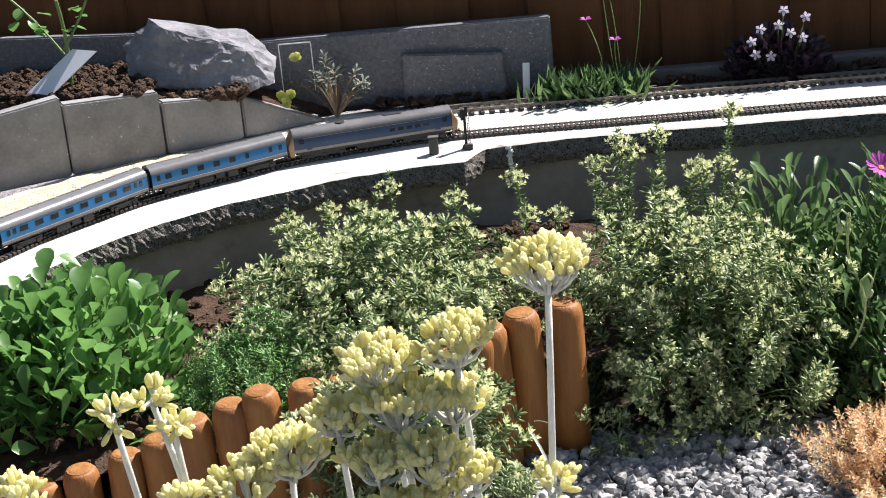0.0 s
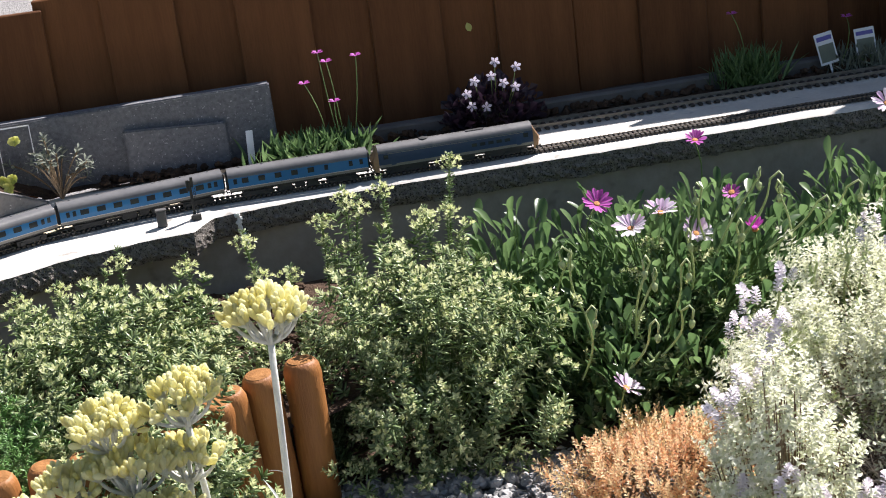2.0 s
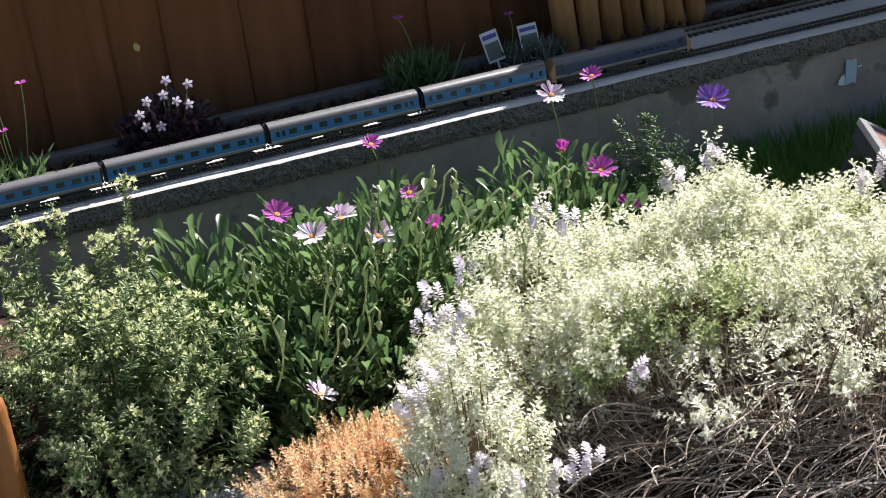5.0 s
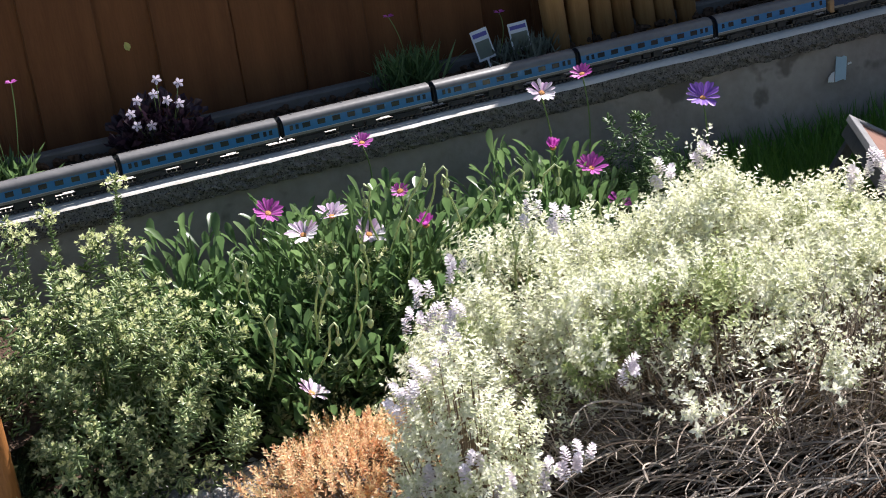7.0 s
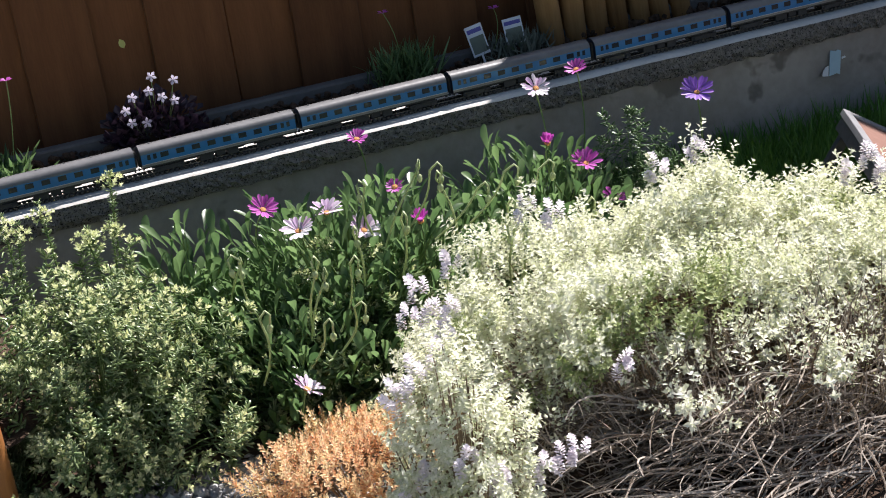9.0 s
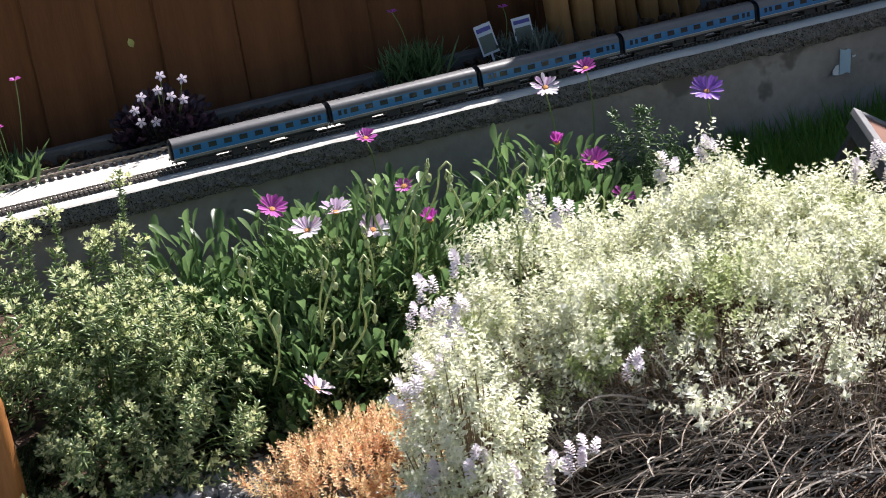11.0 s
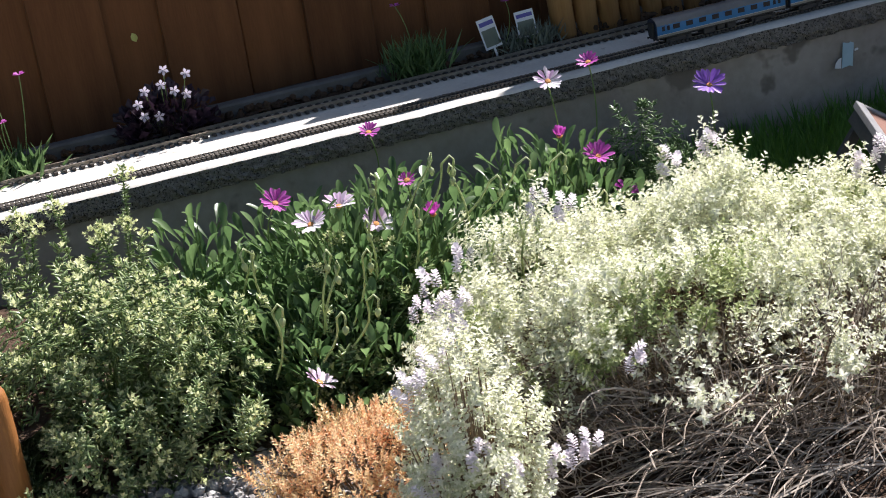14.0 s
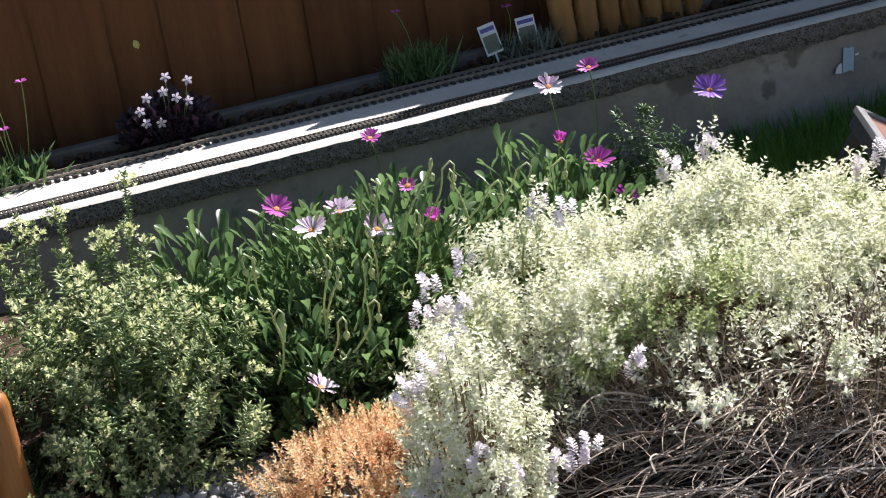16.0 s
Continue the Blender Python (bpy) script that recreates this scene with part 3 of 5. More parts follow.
def bogie(parent, x, spread, wheel, axles=2):
    b = put("bogie", join(box(x - spread / 2 - 0.008, -0.0135, 0.0070, x + spread / 2 + 0.008, -0.0110, 0.0150, 0.0005),
                          box(x - spread / 2 - 0.008, 0.0110, 0.0070, x + spread / 2 + 0.008, 0.0135, 0.0150, 0.0005),
                          box(x - 0.006, -0.012, 0.009, x + 0.006, 0.012, 0.0170),
                          *[box(x + q - 0.003, sg * 0.0142 - 0.001, 0.0065, x + q + 0.003, sg * 0.0142 + 0.001, 0.012) for q in np.linspace(-spread / 2, spread / 2, axles) for sg in (-1, 1)]), BLACK, parent)
    me = None
    for q in np.linspace(-spread / 2, spread / 2, axles):
        g = join(*[moved(lathe([(wheel * 0.3, -0.0012), (wheel, -0.0012), (wheel, 0.0008), (wheel * 1.1, 0.001), (wheel * 1.1, 0.0016), (wheel * 0.3, 0.0016)], 14, "y"), pose(0, sg * 0.0085, 0)) for sg in (-1, 1)],
                 lathe([(0.001, -0.0085), (0.001, 0.0085)], 6, "y"))
        me = me or mesh_of("wheelset", *g, SLEEPER, True)
        put("wheelset", me, None, b).location = (x + q, 0, 0.0066 + wheel)


def coach(length, windows, name="coach"):
    c = thing(name, "blue model railway coach with grey roof and cream lower band", "model coach", group="coaches of the train")
    L = length
    put("body", band(L, 0.0245, 0.0425, 0, 6), BLUE, c)
    for sg in (-1, 1):
        put("body_end", body_end(L, 0.0200, 0.0534, sg), NAVY, c, "dark navy coach end")
    put("lower_band", band(L, 0.0200, 0.0245), CREAM, c, "cream lower band")
    put("waist_line", band(L, 0.0240, 0.0250, 0.0002), WHITE, c, "white line")
    put("roof", join(band(L + 0.001, 0.0425, 0.0536, 0.0004, 10)), ROOFGREY, c, "dusty light grey roof", smooth=True)
    put("cantrail", band(L, 0.0412, 0.0422, 0.0002), LOCOROOF, c)
    pane = None
    for sg in (-1, 1):
        for x, w in windows:
            if pane is None or pane[1] != w:
                g = box(-w / 2, -0.0004, -0.0042, w / 2, 0.0004, 0.0042, 0.0003)
                pane = (mesh_of("window", *g, GLASS), w)
            ob = put("window", pane[0], None, c)
            ob.location = (x, sg * (side_profile(0.034) + 0.0001), 0.0353)
    for sg in (-1, 1):
        put("gangway", box(sg * L / 2 - 0.0005 if sg > 0 else -L / 2 - 0.0042, -0.0085, 0.0195, L / 2 + 0.0042 if sg > 0 else -L / 2 + 0.0005, 0.0085, 0.0465, 0.001), BLACK, c, "black gangway")
        put("buffer_beam", join(box(sg * (L / 2 - 0.003), -0.016, 0.0150, sg * (L / 2 - 0.0005), 0.016, 0.0200) if sg > 0 else box(-L / 2 + 0.0005, -0.016, 0.0150, -L / 2 + 0.003, 0.016, 0.0200),
                                *[moved(lathe([(0.001, 0), (0.001, 0.004), (0.0025, 0.004), (0.0025, 0.005)], 8, "x"), pose(sg * L / 2, q, 0.0175, 0, 0, 0 if sg > 0 else 180)) for q in (-0.0115, 0.0115)]), BLACK, c)
        bogie(c, sg * (L / 2 - 0.044), 0.034, 0.0058)
    put("underframe", join(box(-L / 2 + 0.002, -0.0130, 0.0165, L / 2 - 0.002, 0.0130, 0.0200), box(-0.036, -0.0130, 0.0065, -0.012, 0.012, 0.0168, 0.0008), box(0.012, -0.013, 0.0065, 0.030, 0.012, 0.0168, 0.0008), box(-0.008, -0.012, 0.0085, 0.008, 0.0, 0.0168, 0.0008),
                           box(-L / 4, 0.006, 0.0095, L / 6, 0.0075, 0.0115), box(-L / 4 + 0.01, -0.0075, 0.0095, L / 6, -0.006, 0.0108)), BLACK, c)
    for x in np.linspace(-L / 2 + 0.02, L / 2 - 0.02, 6):
        put("roof_vent", box(x - 0.0018, -0.0018, 0.0528, x + 0.0018, 0.0018, 0.0546, 0.0006), ROOFGREY, c)
    return c


def locomotive():
    c = thing("locomotive", "dark blue model diesel locomotive with grey roof and orange-yellow ends", "model locomotive")
    L = 0.256
    put("body", join(band(L, 0.0235, 0.0425, 0, 6)), LOCOBLUE, c)
    put("lower_band", band(L, 0.0190, 0.0235), CREAM, c, "grey-white lower band")
    put("white_line", band(L - 0.03, 0.0405, 0.0415, 0.0002), CREAM, c)
    put("roof", band(L + 0.0005, 0.0425, 0.0536, 0.0004, 10), LOCOROOF, c, "dusty grey roof", smooth=True)
    put("roof_fan", join(*[moved(lathe([(0.008, 0), (0.008, 0.0012), (0.006, 0.0016)], 14), pose(x, 0, 0.0530)) for x in (-0.05,)]), BLACK, c)
    put("exhaust", box(0.02, -0.004, 0.0528, 0.05, 0.004, 0.0545, 0.0006), BLACK, c)
    for sg in (-1, 1):
        # sloping nose
        zs = [0.0120, 0.0165, 0.028, 0.031, 0.0415, 0.0460, 0.0510, 0.0532]
        xo = [0.008, 0.010, 0.0115, 0.0112, 0.0045, 0.002, 0.0005, 0.0]
        v, f = [], []
        for z, o in zip(zs, xo):
            h = side_profile(max(z, 0.0165))
            for x, w in ((0, 1.0), (o * 0.75, 0.93), (o, 0.6), (o, -0.6), (o * 0.75, -0.93), (0, -1.0)):
                v.append((sg * (L / 2 + x), w * h, z))
        for i in range(len(zs) - 1):
            for k in range(5):
                f.append((6 * i + k, 6 * i + k + 1, 6 * i + k + 7, 6 * i + k + 6))
        cab = put("cab_end", (np.array(v), f), YELLOW, c, "orange-yellow cab end")
        for y in (-0.0075, 0.0075):
            put("windscreen", moved(box(-0.0004, -0.006, -0.0042, 0.0004, 0.006, 0.0042, 0.0004), pose(sg * (L / 2 + 0.0062), y, 0.0368, 0, -sg * 33, sg * (8 if y > 0 else -8))), GLASS, cab)
        put("headcode_box", box(sg * (L / 2 + 0.0115) - 0.0012, -0.007, 0.0212, sg * (L / 2 + 0.0115) + 0.0012, 0.007, 0.0250, 0.0004), BLACK, cab)
        put("buffer_beam", join(box(sg * L / 2 - 0.001 + sg * 0.004, -0.0165, 0.0105, sg * L / 2 + 0.001 + sg * 0.006, 0.0165, 0.0155),
                                *[moved(lathe([(0.0012, 0), (0.0012, 0.005), (0.0030, 0.005), (0.0030, 0.0062)], 10, "x"), pose(sg * (L / 2 + 0.006), q, 0.0132, 0, 0, 0 if sg > 0 else 180)) for q in (-0.0115, 0.0115)]), BLACK, c)
        for s2 in (-1, 1):
            put("side_window", box(sg * (L / 2 - 0.012) - 0.004, s2 * 0.01795 - 0.0004, 0.0325, sg * (L / 2 - 0.012) + 0.004, s2 * 0.01795 + 0.0004, 0.0395, 0.0003), GLASS, c)
            put("cab_door", box(sg * (L / 2 - 0.024) - 0.0042, s2 * 0.0180 - 0.0003, 0.0215, sg * (L / 2 - 0.024) + 0.0042, s2 * 0.0180 + 0.0003, 0.0365, 0.0003), LOCOBLUE, c)
        bogie(c, sg * 0.082, 0.054, 0.0070, 3)
    for x in np.linspace(0.030, 0.085, 5):
        for s2 in (-1, 1):
            put("grille", box(x - 0.0045, s2 * 0.01795 - 0.0003, 0.0300, x + 0.0045, s2 * 0.01795 + 0.0003, 0.0355, 0.0002), GLASS, c)
    put("fuel_tank", box(-0.030, -0.0145, 0.0075, 0.030, 0.0145, 0.0163, 0.002), BLACK, c)
    put("underframe", box(-L / 2 + 0.002, -0.0150, 0.0150, L / 2 - 0.002, 0.0150, 0.0195), BLACK, c)
    return c


LONG, SHORT = 0.272, 0.236
W_LONG = [(x, 0.0135) for x in np.linspace(-0.092, 0.092, 8)] + [(-0.118, 0.0055), (0.118, 0.0055), (-0.108, 0.0055), (0.108, 0.0055)]
W_SHORT = [(x, 0.0105) for x in np.linspace(-0.086, 0.020, 5)] + [(0.045, 0.006), (0.085, 0.006), (-0.102, 0.0055), (0.102, 0.0055)]
LOCO = locomotive()
COACHES = [coach(SHORT - 0.0105, W_SHORT), coach(LONG - 0.0105, W_LONG)]
for k in range(7):
    COACHES.append(copy_thing(COACHES[1], Matrix()))


def riding(s, half):
    a, b = on_line(s - half), on_line(s + half)
    return pose((a[0] + b[0]) / 2, (a[1] + b[1]) / 2, 0, 0, 0, math.degrees(math.atan2(b[1] - a[1], b[0] - a[0])))


def motions():
    tail, speed = -1.241, 0.2915
    times = [0.5 * k for k in range(33)]
    walk(LOCO, [(t, riding(tail + speed * t + 0.1405, 0.082)) for t in times])
    back = 0.0
    for k, c in enumerate(COACHES):
        length = SHORT if k == 0 else LONG
        walk(c, [(t, riding(tail + speed * t - back - length / 2, 0.08)) for t in times])
        back += length


# ---- lineside signal and box ----
def signal():
    c = thing("signal", "small black model railway signal with lattice post", "signal", (-0.949, -0.075, 0.0))
    put("post", join(box(-0.0022, -0.0022, 0, 0.0022, 0.0022, 0.062, 0.0003), box(-0.006, -0.006, 0, 0.006, 0.006, 0.004, 0.001)), BLACK, c)
    put("signal_head", join(box(-0.006, -0.003, 0.046, -0.001, 0.001, 0.064, 0.0006), box(0.001, -0.003, 0.052, 0.0055, 0.001, 0.068, 0.0006)), BLACK, c)
    put("ladder", join(box(0.0035, -0.001, 0.004, 0.0043, -0.0002, 0.052), box(0.0062, -0.001, 0.004, 0.0070, -0.0002, 0.052), *[box(0.0035, -0.001, z, 0.0070, -0.0002, z + 0.0007) for z in np.arange(0.008, 0.05, 0.004)]), BLACK, c)
    put("relay_box", box(-0.004, -0.012, 0, 0.010, -0.005, 0.009, 0.0008), BLACK, c)
    b = put("lineside_box", join(box(-0.0075, -0.005, 0, 0.0075, 0.005, 0.026, 0.001), box(-0.0085, -0.006, 0.026, 0.0085, 0.006, 0.0285, 0.0008)), DARKGREY)
    b.location = (-1.000, -0.090, 0)
    tagged(b, "small grey model lineside relay cabinet", "model cabinet")


signal()


# ---- log edging ----
def log(x, y, top, r, lean=0.0, base=GZ - 0.02):
    h = top - base
    ob = thing("edging_log", "orange-brown stained half-round log of the bed edging", "log", (x, y, base), "log edging")
    n = 18
    v, f = lathe([(r * 1.0, 0), (r * 1.0, h * 0.35), (r * 0.99, h * 0.7), (r, h - 0.017), (r * 0.95, h - 0.009), (r * 0.84, h - 0.003), (r * 0.70, h)], n)
    v[:, :2] *= 1 + 0.03 * np.array([noise.noise(Vector((q[0] * 60 + x * 9, q[1] * 60, q[2] * 8))) for q in v])[:, None]
    put("trunk", (v, f), LOGWOOD, ob, smooth=True)
    put("end_grain", lathe([(r * 0.70, h + 0.0003), (r * 0.5, h + 0.0015), (r * 0.06, h + 0.0015)], n), LOGEND, ob, "weathered cut end")
    ob.matrix_basis = pose(x, y, base, rng.normal() * 1.5, lean + rng.normal() * 1.5, rng.uniform(0, 360))
    return ob


for k, (x, z) in enumerate([(-1.69, -0.165), (-1.64, -0.16), (-1.59, -0.155), (-1.54, -0.15), (-1.490, -0.147), (-1.439, -0.130), (-1.388, -0.116), (-1.338, -0.098), (-1.293, -0.074), (-1.248, -0.058), (-1.203, -0.042), (-1.160, -0.040),
                            (-1.118, -0.05), (-1.078, -0.05), (-1.038, -0.05), (-0.998, -0.05), (-0.96, -0.05), (-0.925, -0.045)]):
    log(x, log_line(x), z - 0.002, 0.0228)
for x, y in ((-0.886, -0.635), (-0.8375, -0.628)):
    log(x, y, -0.042, 0.0250)


# ---- plants ----
def sprig(leaf_geo, length, count, turn=2.4, open_at=55, top_open=30, size0=0.7, seed=0):
    """Leaves set round an upright shoot along x."""
    g = np.random.default_rng(seed)
    mats = []
    for i in range(count):
        u = i / (count - 1)
        a = i * turn + g.normal() * 0.2
        o = radians(np.interp(u, [0, 1], [open_at + 20, top_open]))
        d = np.array([math.cos(o), math.sin(o) * math.cos(a), math.sin(o) * math.sin(a)])
        mats.append(frames([(length * u, 0, 0)], [d], size0 + (1 - size0) * math.sin(math.pi * min(1, u * 0.8 + 0.1)), up=(1, 0.01, 0))[0])
    return spread_out(leaf_geo, mats)


def spurge(name, centre, radii, n, label, seed, tall=(), base=GZ, m=SPURGE_LEAF, size=(0.9, 1.5), top_share=0.72, low=-0.2, fat=0.0036):
    p = thing(name, label, "shrub", (centre[0], centre[1], base))
    at = np.array(p.location)
    pos, way = dome(n, np.array(centre) - at, radii, 0.55, low, 0.50, seed, 0.45)
    g = np.random.default_rng(seed)
    sz = g.uniform(*size, len(pos))
    lf, br = finger(0.0118, fat * 0.95), leaf(0.0078, 0.0046, 0.1, 0.35, 2, 0.62)
    shoots = [join(sprig(lf, 0.034, 11, open_at=72, top_open=62, seed=k), moved(sprig(lf, 0.004, 7, 0.9, 45, 50, 0.9, k + 20), pose(0.034, 0, 0))) for k in range(3)]
    crowns = [join(*[moved(sprig(br, 0.004, 6, open_at=45, top_open=15, size0=0.8, seed=9 + k + i), pose(0.002, 0.0055 * math.cos(a), 0.0055 * math.sin(a), 0, -28 * math.sin(a), 28 * math.cos(a))) for i, a in enumerate((0.3, 2.3, 4.4))]) for k in range(2)]
    leaves, tops, stems = [], [], []
    for k in range(3):
        leaves.append(spread_out(shoots[k], frames(pos[k::3], way[k::3], sz[k::3], g.uniform(0, 6, len(pos[k::3])))))
    tip = pos + way * 0.038 * sz[:, None]
    lit = np.flatnonzero((g.random(len(pos)) < top_share) & (way[:, 2] > -0.3))
    for k in range(2):
        q = lit[k::2]
        tops.append(spread_out(crowns[k], frames(tip[q], way[q], g.uniform(0.7, 1.25, len(q)), g.uniform(0, 6, len(q)))))
    for k, q in enumerate(np.array([np.array(q) - at for q in tall]).reshape(-1, 3)):
        root = np.array((q[0] + g.normal() * 0.012, q[1] + g.normal() * 0.012, q[2] - 0.14))
        pts = arc_points(root, q, g.normal(size=3) * 0.005, 9)
        stems.append(tube(pts, 0.0013, 4))
        for i in range(2, 8):
            leaves.append(spread_out(shoots[i % 3], frames([pts[i]], [pts[8] - pts[0] + g.normal(size=3) * 0.01], 0.75, [g.uniform(0, 6)])))
        for d in ((0, 0, 0), (0.009, 0.0, -0.003), (-0.009, 0.003, -0.004), (0.003, -0.008, -0.002), (-0.004, -0.004, -0.012), (0.006, 0.002, -0.016)):
            tops.append(spread_out(crowns[k % 2], frames([q + np.array(d)], [(d[0] * 60, d[1] * 60, 1)], 0.85, [g.uniform(0, 6)])))
    for q in pos[::5]:
        stems.append(tube(arc_points((q[0] * 0.4, q[1] * 0.4, 0), q, (0, 0, 0.01), 4), 0.0010, 3))
    put("stem", join(*stems), STEM_GREEN, p, "thin green stems")["kind"] = "stuff"
    put("foliage", join(*leaves), m, p, "small fleshy grey-green leaves", smooth=True)
    put("blossom", join(*tops), SPURGE_TOP, p, "lime-yellow flower clusters", smooth=True)["kind"] = "stuff"
    return p


spurge("shrub", (-1.09, -0.50, -0.125), (0.195, 0.20, 0.115), 620, "low bushy grey-green shrub with lime flower heads in the bed", 21,
       [(-1.200, -0.40, 0.022), (-1.150, -0.33, 0.008), (-1.065, -0.30, 0.025), (-0.97, -0.33, 0.012), (-1.09, -0.38, 0.0), (-0.885, -0.40, 0.058), (-0.87, -0.42, 0.01), (-1.02, -0.45, 0.0)], BEDZ)
spurge("shrub", (-1.055, -0.765, -0.245), (0.135, 0.105, 0.240), 480, "grey-green shrub spilling down over the edging logs", 22)
spurge("mat_plant", (-1.235, -0.67, -0.125), (0.085, 0.11, 0.075), 620, "bright green cushion of fine fleshy leaves behind the logs", 23, (), BEDZ, MAT_LEAF, (0.5, 0.8), 0.0, -0.1, 0.0030)
spurge("shrub", (-0.668, -0.49, -0.245), (0.186, 0.195, 0.28), 880, "tall bushy grey-green shrub with lime flower heads spilling over the logs", 33,
       [(-0.685, -0.38, 0.095), (-0.575, -0.33, 0.105), (-0.775, -0.42, 0.075), (-0.735, -0.36, 0.085), (-0.72, -0.40, 0.08), (-0.83, -0.46, 0.02), (-0.64, -0.45, 0.07), (-0.60, -0.42, 0.06)])
spurge("shrub", (0.27, -0.27, -0.245), (0.085, 0.08, 0.20), 260, "feathery green shrub against the wall", 36, (), GZ, OSTEO_LEAF, (0.7, 1.1), 0.0)
spurge("shrub", (-0.30, -0.50, -0.245), (0.17, 0.10, 0.12), 260, "scattered grey-green shoots among the daisies", 35,
       [(-0.315, -0.44, -0.03), (-0.25, -0.46, -0.05), (-0.36, -0.47, -0.06), (-0.28, -0.50, -0.08), (-0.21, -0.48, -0.08)])


def leafy(name, category, label, centre, radii, n, lf, m, seed, lean=0.45, low=-0.1, sizes=(0.6, 1.15), inner=0.55, base=GZ):
    p = thing(name, label, category, (centre[0], centre[1], base))
    pos, way = dome(n, np.array(centre) - np.array(p.location), radii, inner, low, lean, seed)
    g = np.random.default_rng(seed + 5)
    put("foliage", spread_out(lf, frames(pos, way + g.normal(size=way.shape) * 0.25, g.uniform(*sizes, len(pos)), g.normal(size=len(pos)) * 0.6)), m, p, smooth=True)
    stems = [tube(arc_points((q[0] * 0.3, q[1] * 0.3, 0), q, (0, 0, 0.01), 4), 0.0012, 3) for q in pos[::3]]
    put("stem", join(*stems), STEM_GREEN, p)["kind"] = "stuff"
    return p


leafy("broad_leaved_plant", "plant", "bright green plant with broad spoon-shaped leaves", (-1.48, -0.58, -0.14), (0.165, 0.20, 0.15), 950, spoon(0.046, 0.024, 0.22, 0.35), SEDUM_LEAF, 41, 0.62, base=BEDZ)
for at, rad, n, lab, sd in (((-0.27, -0.37, GZ), (0.29, 0.22, 0.25), 2300, "low spreading daisy plant with dark green spoon-shaped leaves", 52),
                            ((-0.36, -0.50, GZ), (0.22, 0.17, 0.16), 900, "lower daisy plant with dark green spoon-shaped leaves", 55),
                            ((-0.49, -0.31, GZ), (0.13, 0.12, 0.235), 460, "low daisy plant with dark green leaves behind the shrub", 59),
                            ((0.07, -0.30, GZ), (0.19, 0.17, 0.22), 900, "low daisy plant with dark green spoon-shaped leaves beside the wall", 57)):
    leafy("daisy_plant", "plant", lab, at, rad, n, spoon(0.045, 0.0130, 0.22, 0.45), OSTEO_LEAF, sd, 0.58)


def bud_stem(at, root, droop, seed):
    g = np.random.default_rng(seed)
    at, root = np.array(at, float), np.array(root, float)
    p = thing("daisy_bud", "pale green daisy stem with a closed drooping bud", "flower bud", tuple(root), "daisy buds")
    q = at - root
    u = np.linspace(0, 1, 12)[:, None]
    hook = np.clip((u - 0.72) / 0.28, 0, 1)
    pts = q * np.minimum(u / 0.8, 1) + np.array((droop * 0.5, -0.012, 0)) * np.sin(u * 3.1) + np.array((droop * 0.7, -0.012, 0.010)) * np.sin(hook * 1.57) - np.array((0, 0, 0.030)) * hook ** 2
    put("stem", tube(pts, 0.0017, 5), STEM_PALE, p, smooth=True)
    d = pts[-1] - pts[-2]
    put("bud", spread_out(lathe([(0.0012, -0.002), (0.0045, 0.002), (0.0042, 0.007), (0.0012, 0.012)], 8), frames([pts[-1]], [d], 1.0)[:, :, [1, 2, 0, 3]]), STEM_PALE, p, smooth=True)


for k in range(30):
    x, y = rng.uniform(-0.47, 0.03), rng.uniform(-0.62, -0.42)
    h = GZ + max(0.25 * math.sqrt(max(0.1, 1 - ((x + 0.24) / 0.34) ** 2 - ((y + 0.37) / 0.26) ** 2)), 0.18 * math.sqrt(max(0.0, 1 - ((x + 0.36) / 0.26) ** 2 - ((y + 0.5) / 0.20) ** 2))) + 0.02
    bud_stem((x + rng.normal() * 0.035, y - 0.055 - 0.02 * rng.random(), h + rng.uniform(0.03, 0.085)), (x, y, h - 0.06), rng.choice((-1, 1)) * rng.uniform(0.015, 0.05), k)


def daisy(at, root, width, m, label, face=(0, -0.5, 1), shut=0.0, seed=0):
    g = np.random.default_rng(seed)
    at, root = np.array(at, float), np.array(root, float)
    p = thing("daisy_flower", label, "flower", tuple(at), "daisy flowers")
    pt = spoon(width / 2, width * 0.145, 0.12, 0.25)
    mats = []
    for k in range(17):
        a = 2 * math.pi * k / 17 + g.normal() * 0.05
        o = radians(24 + 48 * shut + g.normal() * 6)
        mats.append(frames([(0.0016 * math.cos(a), 0.0016 * math.sin(a), 0)], [(math.cos(a) * math.cos(o), math.sin(a) * math.cos(o), math.sin(o))], g.uniform(0.9, 1.05))[0])
    q = Vector(face).to_track_quat("Z", "Y").to_matrix().to_4x4()
    put("petals", moved(spread_out(pt, mats), q), m, p)
    put("flower_centre", moved(lathe([(0.0035, -0.0015), (0.0052, 0.001), (0.0040, 0.0028), (0.001, 0.0034)], 12), q), EYE_ORANGE, p, "orange centre")
    put("calyx", moved(lathe([(0.001, -0.006), (0.0038, -0.003), (0.0045, 0.0)], 8), q), STEM_GREEN, p)
    put("stem", tube(arc_points(root - at, np.array(q.to_3x3() @ Vector((0, 0, -0.004))), g.normal(size=3) * 0.012, 8), 0.0013, 5), STEM_GREEN, p, smooth=True)
    return p


